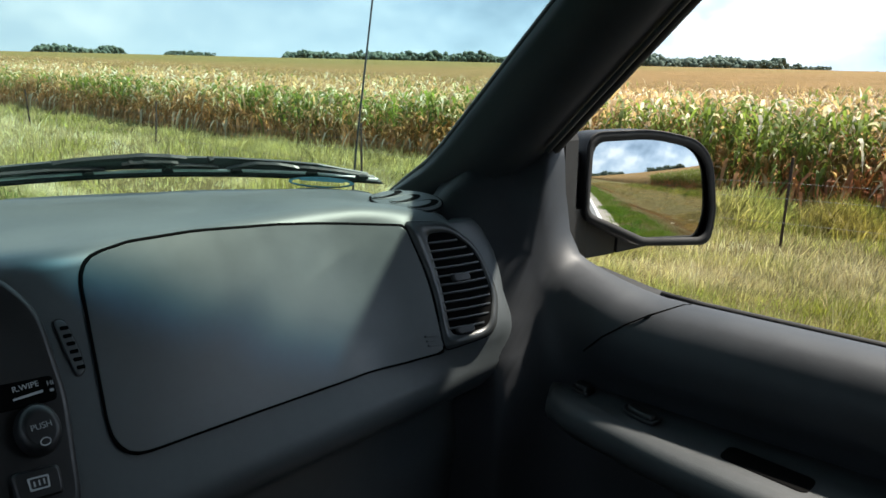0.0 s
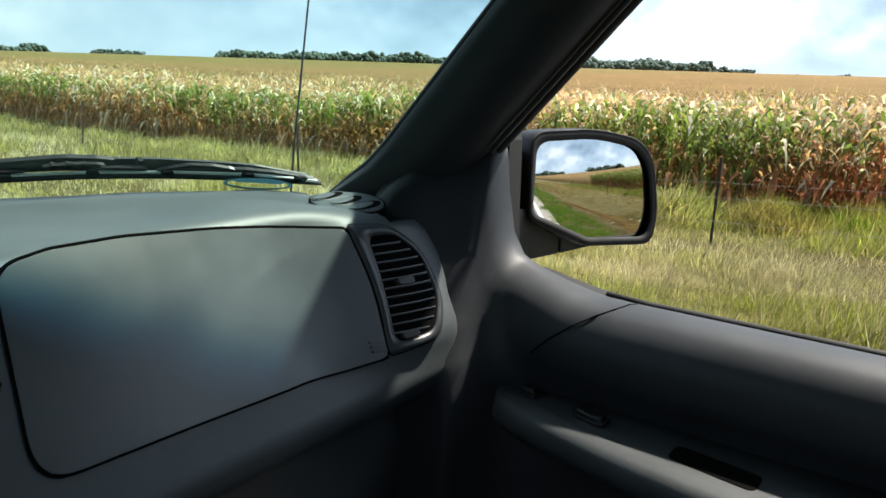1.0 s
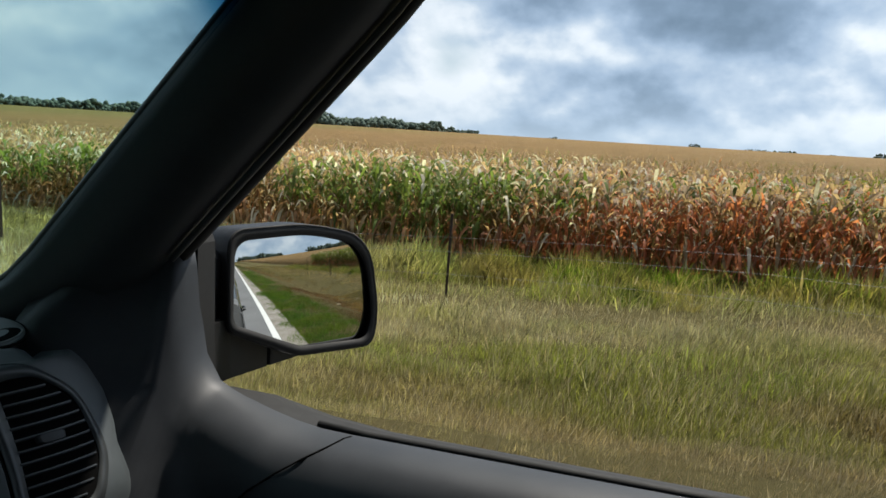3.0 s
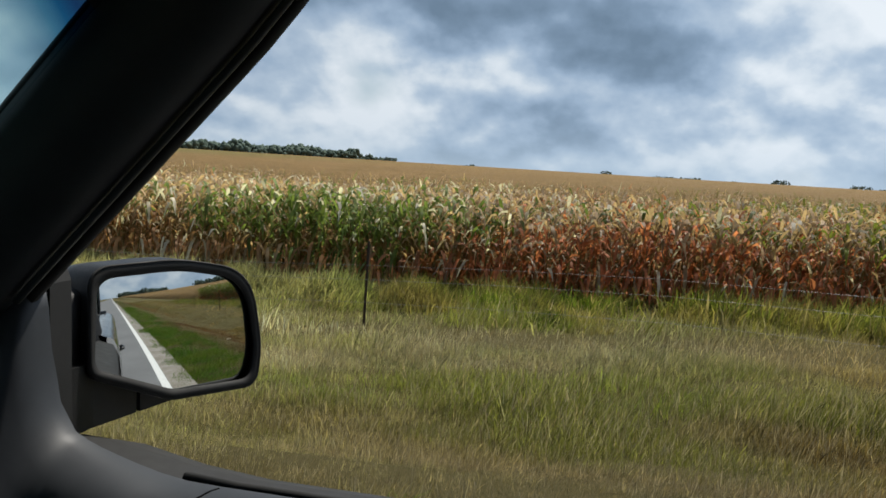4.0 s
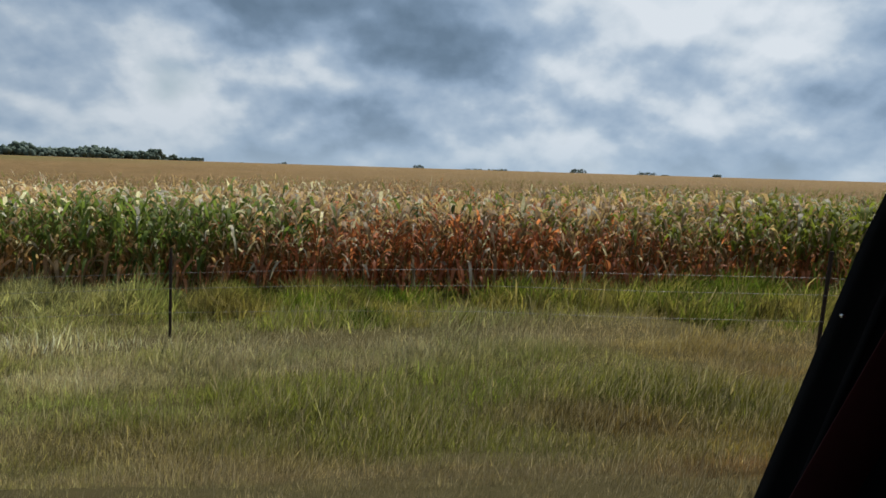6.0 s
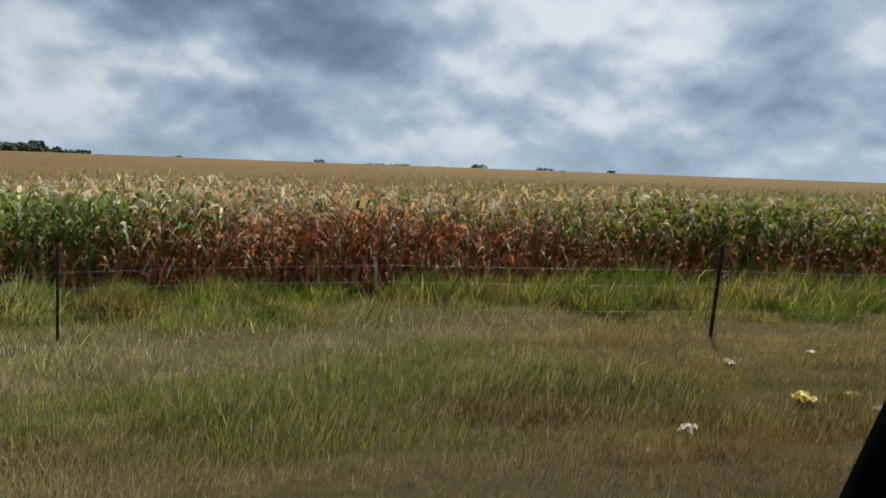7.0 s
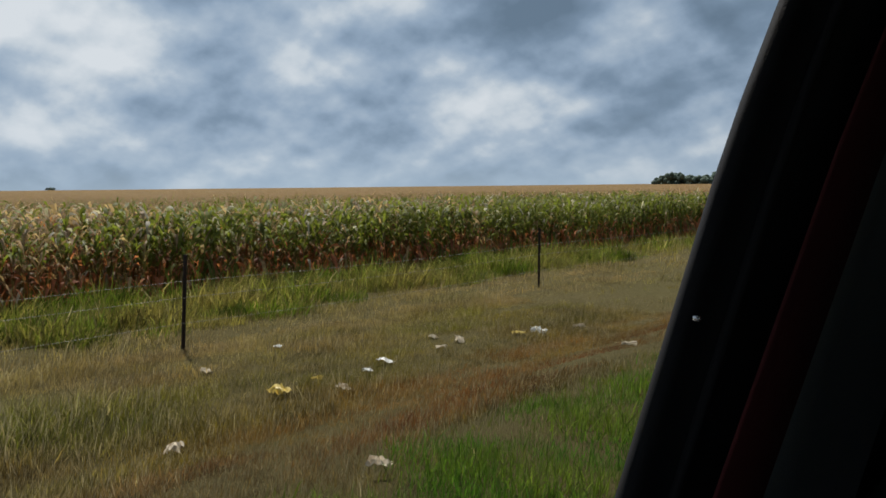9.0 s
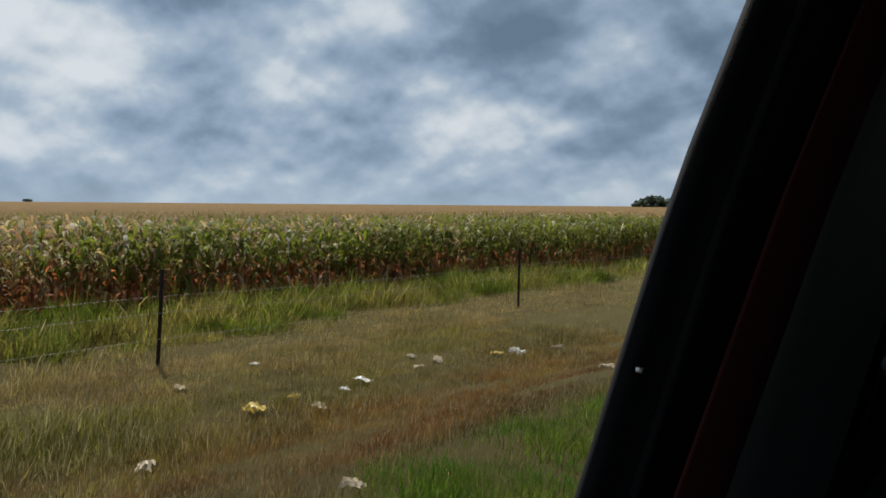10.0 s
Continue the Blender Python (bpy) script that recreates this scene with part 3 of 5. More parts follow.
def make_canopy():
    """The closed roof of corn tops over the field, out to the skyline."""
    xs = [21.8, 22.3, 23.3, 24.4, 26, 29, 33, 38, 44, 52, 62, 74, 88, 105, 125, 150, 180, 220, 260, 310, 370, 440, 520, 620, 740, 900, 1150]
    ys = [-1100, -800, -600, -450, -330, -250, -190, -150, -120, -100, -80, -66, -54, -44, -35, -27, -20, -14, -8, -3, 2, 8, 15, 23, 32, 42, 54, 68, 84, 104, 128, 155, 185, 220, 260, 310, 370, 450, 560, 720, 950, 1300]
    w = len(xs)
    verts = []
    for y in ys:
        for x in xs:
            h = 0.0 if x < 22 else 0.9 if x < 23 else 1.45 if x < 24 else 1.72 if x < 80 else 1.95
            verts.append((x, y, ground_z(x, y) + h))
    faces = [(j * w + i, j * w + i + 1, (j + 1) * w + i + 1, (j + 1) * w + i) for j in range(len(ys) - 1) for i in range(w - 1)]
    tagged(add_mesh("corn_canopy", verts, faces, CANOPY), "rolling straw-coloured corn field reaching the skyline", "corn field", kind="stuff")


make_canopy()


ZONES = [(2.6, (0.09, 0.22, 0.025)), (3.5, (0.10, 0.18, 0.03)), (4.2, (0.175, 0.078, 0.035)), (6.3, (0.195, 0.095, 0.04)), (7.8, (0.20, 0.135, 0.045)),
         (9.0, (0.17, 0.16, 0.04)), (10.5, (0.18, 0.20, 0.035)), (11.8, (0.27, 0.255, 0.175)), (14.6, (0.29, 0.27, 0.19)), (16.2, (0.16, 0.20, 0.04)), (19.5, (0.15, 0.22, 0.03))]

BESIDE = [(3.4, (0.26, 0.20, 0.115)), (6.4, (0.27, 0.205, 0.12)), (7.4, (0.19, 0.15, 0.06)), (8.6, (0.18, 0.155, 0.055)), (9.4, (0.165, 0.20, 0.036)), (11.2, (0.185, 0.21, 0.045)), (12.2, (0.31, 0.275, 0.19)), (14.8, (0.32, 0.285, 0.20)), (15.6, (0.16, 0.19, 0.04))]


def grass_tint(info, x, y, m):
    xx = x + 0.7 * wave(x, y * 0.45, 21, 4)
    zx = np.array([z[0] for z in ZONES])
    col = np.stack([np.interp(xx, zx, [z[1][i] for z in ZONES]) for i in range(3)], -1)
    col = col * np.array([1.22, 1.0, 0.72]) * (1 + np.clip(-y / 5, 0, 1)[:, None] * np.array([0.12, 0.0, -0.05]))
    # beside and ahead of the car: a beige slope, an olive hollow, a yellow-green belt, pale seeding grass; behind it russet
    rus = np.clip((-1.5 - y) / 3.5, 0, 1)[:, None]
    side = np.stack([np.interp(xx, [z[0] for z in BESIDE], [z[1][i] for z in BESIDE]) for i in range(3)], -1)
    col = np.where((xx > 3.4)[:, None], col * rus + side * (1 - rus), col)
    back = (np.clip((-19 - y) / 5, 0, 1) * np.clip((6.2 - xx) / 1.2, 0, 1))[:, None]
    col = col * (1 - back) + np.array([0.10, 0.19, 0.03]) * back
    # ahead of the car the verge is ripe and straw-yellow
    ripe = np.array([0.72, 0.64, 0.37])
    f = np.clip((y - 3.5) / 4.5, 0, 1) * (xx < 14.5) * 0.78
    col = col * (1 - f[:, None]) + ripe * f[:, None]
    w = np.clip(0.45 + 0.8 * wave(x, y * 0.5, 22, 2.6), 0, 1)[:, None]
    w2 = np.clip(0.35 + 0.8 * wave(x, y * 0.6, 23, 1.0), 0, 1)[:, None]
    lush = np.clip(wave(x, y * 0.55, 24, 3.5) * 2.2 - 0.6, 0, 1)[:, None]
    calm = (0.55 + 0.45 * np.clip((x - 5.5) / 2, 0, 1))[:, None]
    mown = np.clip((-1.5 - y) / 4, 0, 1)[:, None]
    w, w2, lush = w * calm * (1 - 0.2 * mown), w2 * calm, lush * calm * (1 - 0.7 * mown)
    gold = np.clip(wave(x, y * 0.6, 53, 1.7) * 1.8 - 0.2, 0, 1)[:, None] * mown
    col = col * (1 - 0.6 * gold) + np.array([0.30, 0.19, 0.05]) * 0.6 * gold
    green, straw = np.array([0.14, 0.185, 0.03]), np.array([0.36, 0.29, 0.16])
    col = col * (1 - 0.5 * w) + green * 0.5 * w
    col = col * (1 - 0.45 * w2) + straw * 0.45 * w2
    col = col * (1 - 0.75 * lush) + np.array([0.195, 0.205, 0.045]) * 0.8 * lush
    col = col * np.clip(1.04 + 0.52 * wave(x, y, 27, 0.75) + 0.28 * wave(x, y, 28, 0.3) + 0.3 * wave(x, y * 0.7, 54, 1.6) * mown[:, 0], 0.45, 1.7)[:, None]
    # the tint is scaled down beside and behind the car, more so near the road
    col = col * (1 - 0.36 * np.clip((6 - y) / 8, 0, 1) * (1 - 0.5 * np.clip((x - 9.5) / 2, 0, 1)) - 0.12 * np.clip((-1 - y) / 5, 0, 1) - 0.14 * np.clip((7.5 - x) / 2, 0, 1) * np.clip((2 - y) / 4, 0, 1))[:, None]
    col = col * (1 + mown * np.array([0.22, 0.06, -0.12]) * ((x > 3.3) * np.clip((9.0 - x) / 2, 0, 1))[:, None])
    r = rng.random((m, len(info)))
    out = np.repeat(col[:, None], len(info), 1)
    out = np.where((r < 0.04 + 0.06 * np.clip((x - 6.0) / 2, 0, 1)[:, None])[..., None], straw * (0.6 + 0.6 * rng.random((m, len(info), 1))), out)
    # seed stems bleach towards beige
    head = (info[:, 1] == 3)[None, :, None]
    out = np.where(head, out * 0.45 + np.array([0.38, 0.32, 0.25]) * 0.55, out)
    return np.minimum(1.28 * out * (0.76 + 0.48 * info[None, :, 2, None]) * (0.76 + 0.48 * rng.random((m, 1, 1))), 0.75)


def make_grass():
    def blade(base, a, reach, height, width, bent, lean):
        """One blade of triangles: straight, or bent over at its middle."""
        d, s = np.array([math.cos(a), math.sin(a), 0]), np.array([math.cos(a + lean), math.sin(a + lean), 0]) * width / 2
        tip = base + d * reach + np.array([0, 0, height])
        if not bent:
            return [base - s, base + s, tip], [(0, 1, 2)]
        mid = base + d * reach * 0.35 + np.array([0, 0, height * 0.66])
        return [base - s, base + s, mid - s * 0.8, mid + s * 0.8, tip], [(0, 1, 3), (0, 3, 2), (2, 3, 4)]

    def tuft(n, spread, width, stems, bent=0.5):
        """A tuft about one metre high, to be scaled down."""
        c = Variant()
        for i in range(n + stems):
            a, r = rng.uniform(0, math.tau), spread * math.sqrt(rng.random())
            base = np.array([r * math.cos(a), r * math.sin(a), -0.04])
            stem = i >= n
            h = rng.uniform(0.85, 1.25) if stem else rng.uniform(0.4, 1.0)
            v, q = blade(base, rng.uniform(0, math.tau), h * rng.uniform(0.05, 0.3 if stem else 0.9), h * rng.uniform(0.7, 1.0), width * rng.uniform(0.6, 1.3) * (0.7 if stem else 1), rng.random() < bent, rng.normal(1.57, 0.5))
            c.add(v, q, 0.5, 3 if stem else 0)
        return c.done()
    short = [tuft(10, 1.25, 0.040, 2, 0.35) for _ in range(14)]
    coarse = [tuft(10, 1.3, 0.075, 2, 0.1) for _ in range(10)]
    weed = [tuft(16, 0.55, 0.050, 2, 0.4) for _ in range(10)]

    def field(n, x0, x1, y0, y1):
        x, y = rng.uniform(x0, x1, n), rng.uniform(y0, y1, n)
        return np.stack([x, y, heights(x, y)], -1)

    def tall(p):
        x, y = p[:, 0], p[:, 1]
        mown = np.clip((-3 - y) / 5, 0, 1)
        h = np.interp(x, [2.7, 4, 5.5, 7, 9, 11, 14], [0.08, 0.08, 0.08, 0.105, 0.175, 0.16, 0.20])
        h = h * (1 - 0.25 * mown * (x > 4)) + 0.07 * np.clip((y - 5) / 6, 0, 1)
        return h * np.clip(1 + 0.42 * wave(x, y * 0.6, 31, 2.2) + 0.3 * wave(x, y, 27, 0.75) + (0.4 + 0.4 * np.clip((y + 4) / 3, 0, 1)) * np.clip(wave(x, y * 0.55, 24, 3.5) * 2.0 - 0.7, 0, 1) * (x > 6.5) + rng.normal(0, 0.2, len(x)), 0.35, 2.8)
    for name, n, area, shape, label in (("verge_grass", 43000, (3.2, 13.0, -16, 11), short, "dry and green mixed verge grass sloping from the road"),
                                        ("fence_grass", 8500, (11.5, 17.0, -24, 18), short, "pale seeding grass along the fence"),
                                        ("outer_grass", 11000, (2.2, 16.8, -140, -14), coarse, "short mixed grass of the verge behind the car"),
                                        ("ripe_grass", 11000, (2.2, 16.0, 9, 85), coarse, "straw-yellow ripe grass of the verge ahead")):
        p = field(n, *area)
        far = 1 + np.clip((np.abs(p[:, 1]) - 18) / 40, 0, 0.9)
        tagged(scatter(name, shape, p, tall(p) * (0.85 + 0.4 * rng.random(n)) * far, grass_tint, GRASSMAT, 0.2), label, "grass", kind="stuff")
    def weed_tint(info, x, y, m):
        g = np.clip(0.5 + 0.7 * wave(x, y, 43, 3.5), 0, 1)[:, None, None]
        a, b = np.array([0.135, 0.19, 0.022]), np.array([0.29, 0.245, 0.075])
        out = a * g + b * (1 - g) + 0 * info[None, :, :1]
        r = rng.random((m, len(info)))
        out = np.where((r < 0.12)[..., None], np.array([0.34, 0.28, 0.12]), out)
        ripe = np.clip((y - 4) / 6, 0, 0.75)[:, None, None]
        out = out * (1 - ripe) + np.array([0.50, 0.47, 0.24]) * ripe
        out = out * np.clip(1 + 0.45 * wave(x, y, 52, 1.1), 0.5, 1.5)[:, None, None]
        return out * (0.55 + 0.85 * info[None, :, 2, None])

    def lush_tint(info, x, y, m):
        g = np.clip(0.5 + 0.6 * wave(x, y, 45, 1.5), 0, 1)[:, None, None]
        out = np.array([0.085, 0.195, 0.022]) * g + np.array([0.16, 0.225, 0.03]) * (1 - g) + 0 * info[None, :, :1]
        return out * (0.5 + 0.9 * info[None, :, 2, None])
    p = np.concatenate([field(10500, 2.0, 4.4, -45, 25), field(5500, 2.0, 4.4, -13, -1)])
    p = p[p[:, 0] > 2.18 + 0.14 * wave(p[:, 0] * 0, p[:, 1], 48, 1.5) + rng.normal(0, 0.07, len(p))]
    p = p[p[:, 0] < 3.6 + 0.4 * wave(p[:, 0] * 0, p[:, 1], 50, 2.5) + rng.normal(0, 0.1, len(p))]
    p = p[(wave(p[:, 0], p[:, 1], 46, 1.6) + rng.normal(0, 0.3, len(p)) > -0.45) | (p[:, 1] < -12)]
    tagged(scatter("roadside_green", short, p, np.clip(0.13 + 0.05 * wave(p[:, 0], p[:, 1], 47, 2), 0.06, 0.26) * (0.8 + 0.4 * rng.random(len(p))), lush_tint, GRASSMAT, 0.18), "lush bright green strip along the road's edge", "grass", kind="stuff")
    p = np.concatenate([field(11500, 14.4, 20.1, -28, 26), field(5000, 14.4, 20.1, -80, 95)])
    keep = rng.random(len(p)) < 0.80 + 0.6 * wave(p[:, 0], p[:, 1] * 0.7, 41, 7) - 0.2 * np.exp(-((p[:, 1] - 0.5) / 3.0) ** 2) - 0.25 * np.clip((p[:, 0] - 18.2) / 1.6, 0, 1) - 0.95 * np.clip((16.4 + 1.0 * wave(p[:, 0] * 0, p[:, 1], 49, 4) - p[:, 0]) / 1.3, 0, 1)
    p = p[keep]
    t = np.clip(0.46 + 0.2 * wave(p[:, 0], p[:, 1], 42, 3) + rng.normal(0, 0.1, len(p)), 0.18, 0.95)
    tagged(scatter("green_weeds", weed, p, t * (1.1 + 0.3 * np.clip((2 - p[:, 1]) / 5, 0, 1)) * (0.6 + 0.4 * np.clip((p[:, 0] - 14.8) / 2.2, 0, 1)), weed_tint, GRASSMAT, 0.2), "tall lush green weeds between fence and corn", "weeds", kind="stuff")


make_grass()


# ---- fence ----
FENCE_X = [(-60, 12.6), (-6, 12.9), (6, 14.7), (30, 14.3), (90, 14.3)]


def fence_place(y):
    x = curve_through(y, FENCE_X)
    return x, y, ground_z(x, y)


def make_fence():
    posts = [83, 71.5, 60, 49, 37.8, 26.6, 15.8, 4.4, -7.1, -18.2, -29.4, -40.5, -52]
    first = None
    r = random.Random(4)
    for y in posts:
        x, _, z = fence_place(y)
        m = pose(x, y, z, r.uniform(-3, 3), r.uniform(-3, 3), r.uniform(-20, 20))
        if first is None:
            first = thing("fence_post", "thin rusty dark steel T-post carrying fence wires", "fence post", group="fence posts")
            part("post_shaft", sheet([[(a * 0.028, b * 0.026, h) for a, b in ((-1.3, -0.2), (-0.3, -0.2), (-0.3, 1.3), (0.3, 1.3), (0.3, -0.2), (1.3, -0.2), (1.3, -0.7), (-1.3, -0.7))] for h in (-0.2, 1.72)], closed=True), POSTMAT, first, smooth=False)
            part("wire_clip", box((-0.03, -0.014, 0.95), (0.03, 0.03, 0.965), 0.003), WIRE, first)
            part("wire_clip", box((-0.03, -0.014, 0.5), (0.03, 0.03, 0.515), 0.003), WIRE, first)
            first.matrix_world = m
        else:
            copy_thing(first, m)
    for h in (0.5, 0.96, 1.25):
        pts = []
        for a, b in zip(posts, posts[1:]):
            for k in range(4):
                y = a + (b - a) * k / 4
                x, _, z = fence_place(y)
                pts.append((x - 0.02, y, z + h - 0.05 * math.sin(math.pi * k / 4)))
        w = add_wire(pts)


def add_wire(pts):
    e = thing("fence_wire", "slack galvanised strand of wire along the fence", "fence wire", group="fence wires")
    part("strand", tube(pts, 0.0030, 4), WIRE, e)
    return e


make_fence()


# ---- far trees ----
def crown_blobs(n, w, d, h, r, seed):
    """Leaf clumps scattered through an uneven crown: many small jittered lumps."""
    q = random.Random(seed)
    bm = bmesh.new()
    for _ in range(n):
        u = q.uniform(-1, 1)
        top = math.sqrt(max(0.05, 1 - u * u * 0.8))
        p = Vector((u * w / 2, q.uniform(-d / 2, d / 2), h * (0.12 + 0.88 * top * q.random() ** 0.7)))
        s = r * q.uniform(0.5, 1.2)
        g = bmesh.ops.create_icosphere(bm, subdivisions=1, radius=s, matrix=Matrix.Translation(p))
        for v in g["verts"]:
            v.co += Vector((q.uniform(-1, 1), q.uniform(-1, 1), q.uniform(-1, 1))) * s * 0.28
    return bm


def polar(heading, dist):
    a = radians(heading)
    return dist * math.sin(a), dist * math.cos(a)


def make_trees():
    # belts of wood on the skyline: heading from, to, distance, height
    for a0, a1, dist, h, seed in ((22.0, 26.5, 900, 15, 1), (29.5, 32.5, 1000, 10, 2), (38, 44, 950, 17, 3), (44, 55, 900, 18, 4), (55, 68.5, 850, 20, 5), (67.0, 72.0, 800, 17, 6), (72, 74.8, 850, 9, 7),
                              (77.5, 80.8, 1100, 6, 8), (94, 97, 1100, 6, 9), (154.8, 163, 520, 13, 10), (170, 178, 700, 14, 11)):
        q = random.Random(seed)
        belt = thing("tree_belt", "dark green distant belt of broadleaf trees on the skyline", "trees", kind="stuff")
        bm = bmesh.new()
        n = max(4, int((a1 - a0) * 6))
        for i in range(n):
            x, y = polar(a0 + (a1 - a0) * (i + q.random()) / n, dist * q.uniform(0.97, 1.05))
            hh = 0.60 * h * q.uniform(0.72, 1.0) * (1 + 0.75 * noise.noise((i * 0.11, seed * 3.7, 0)))
            b = crown_blobs(18, h * q.uniform(1.1, 2.0), hh * 0.6, hh, h * 0.15, seed * 100 + i)
            bmesh.ops.translate(b, verts=b.verts[:], vec=(x, y, ground_z(x, y)))
            me = bpy.data.meshes.new("tmp")
            b.to_mesh(me)
            b.free()
            bm.from_mesh(me)
            bpy.data.meshes.remove(me)
        part("crown", bm, HAZED_LEAF, belt)
    for heading, dist, h, w in ((90.4, 1000, 6.0, 17), (102.2, 900, 6.5, 19), (107.0, 900, 5.5, 22), (108.3, 950, 3.5, 9), (111.8, 900, 5.0, 10), (94.4, 1000, 4.0, 30), (99.2, 1100, 3.5, 8)):
        x, y = polar(heading, dist)
        t = thing("tree", "lone dark broadleaf tree on the field's skyline", "tree", (x, y, ground_z(x, y)), group="skyline trees")
        part("trunk", tube([(0, 0, -0.5), (0.1, 0, h * 0.25), (0.2, 0.1, h * 0.6)], [0.45, 0.35, 0.15]), BARK, t)
        b = crown_blobs(80, w, w * 0.8, h, h * 0.15, int(heading * 10))
        part("crown", b, HAZED_LEAF, t)


make_trees()


# ---- litter on the verge ----
def make_litter():
    r = random.Random(12)

    def scrap(size, mat, label, x, y, name, fold=0.3):
        z = ground_z(x, y)
        n = 7
        rows = []
        for j in range(n):
            row = []
            for i in range(n):
                u, v = i / (n - 1) - 0.5, j / (n - 1) - 0.5
                k = 0.7 + 0.4 * r.random()
                row.append((u * size * k * 1.4, v * size * k * 0.8, size * fold * (0.5 - u * u - v * v) + size * fold * 0.6 * r.uniform(-1, 1)))
            rows.append(row)
        ob = part(name, sheet(rows, 0.003), mat, None, smooth=False)
        ob.matrix_world = pose(x, y, z + 0.075, r.uniform(-12, 12), r.uniform(-12, 12), r.uniform(0, 360))
        tagged(ob, label, "litter", group="litter on the verge")
    bag, pap, yel = "crumpled white plastic bag lying in grass", "faded crumpled paper scrap lying in grass", "yellow crumpled wrapper lying in grass"
    for x, y, size, mat, label, name in (
            (8.88, -12.35, 0.26, BAGMAT, bag, "plastic_bag"), (9.13, -6.37, 0.30, YELLOWBAG, yel, "wrapper"), (9.32, -8.59, 0.2, BAGMAT, bag, "plastic_bag"), (9.06, -7.97, 0.16, BAGMAT, bag, "plastic_bag"),
            (8.6, -7.07, 0.17, PAPER, pap, "paper_scrap"), (10.93, -6.35, 0.17, PAPER, pap, "paper_scrap"), (7.91, -4.1, 0.22, PAPER, pap, "paper_scrap"), (10.11, -10.64, 0.15, PAPER, pap, "paper_scrap"),
            (9.56, -10.74, 0.22, PAPER, pap, "paper_scrap"), (9.36, -10.0, 0.15, PAPER, pap, "paper_scrap"), (11.61, -8.2, 0.14, BAGMAT, bag, "plastic_bag"), (9.27, -7.17, 0.14, YELLOWBAG, yel, "wrapper"),
            (9.08, -11.94, 0.2, YELLOWBAG, yel, "wrapper"), (8.58, -13.32, 0.18, PAPER, pap, "paper_scrap"), (5.02, -8.6, 0.14, PAPER, pap, "paper_scrap"), (3.87, -3.22, 0.12, PAPER, pap, "paper_scrap")):
        scrap(size, mat, label, x, y, name)


make_litter()


# ---- the car ----
car = thing("car", "dark grey sport utility car with grey plastic cabin", "car")


def lerp(a, b, t):
    return a + (b - a) * t


def spread(a, b, n):
    return [a + (b - a) * i / (n - 1) for i in range(n)]


def screen_y(x, z):
    return 1.10 - 0.78 * x * x - (z - 1.37) * 0.92


# the dashboard's rear face leans forward towards its top
def face_y(z):
    return 0.594 + (z - 1.201) * 0.541


def swell(x):
    """The dashboard's end stands out towards the seat."""
    return 0.056 * smooth_step(0.40, 0.62, x)


def on_face(u, v, h):
    return (u, face_y(v) - swell(u) - 0.88 * h, v + 0.476 * h)


def shoulder(x, y):
    """The dashboard's top falls away towards its rear and its end."""
    drop = 0.012 * smooth_step(0.46, 0.60, x) * (1 - smooth_step(0.74, 0.86, y))
    return drop + 0.06 * max(x - 0.585, 0) + 0.8 * max(0.73 - y, 0) ** 2 * smooth_step(0.44, 0.58, x)


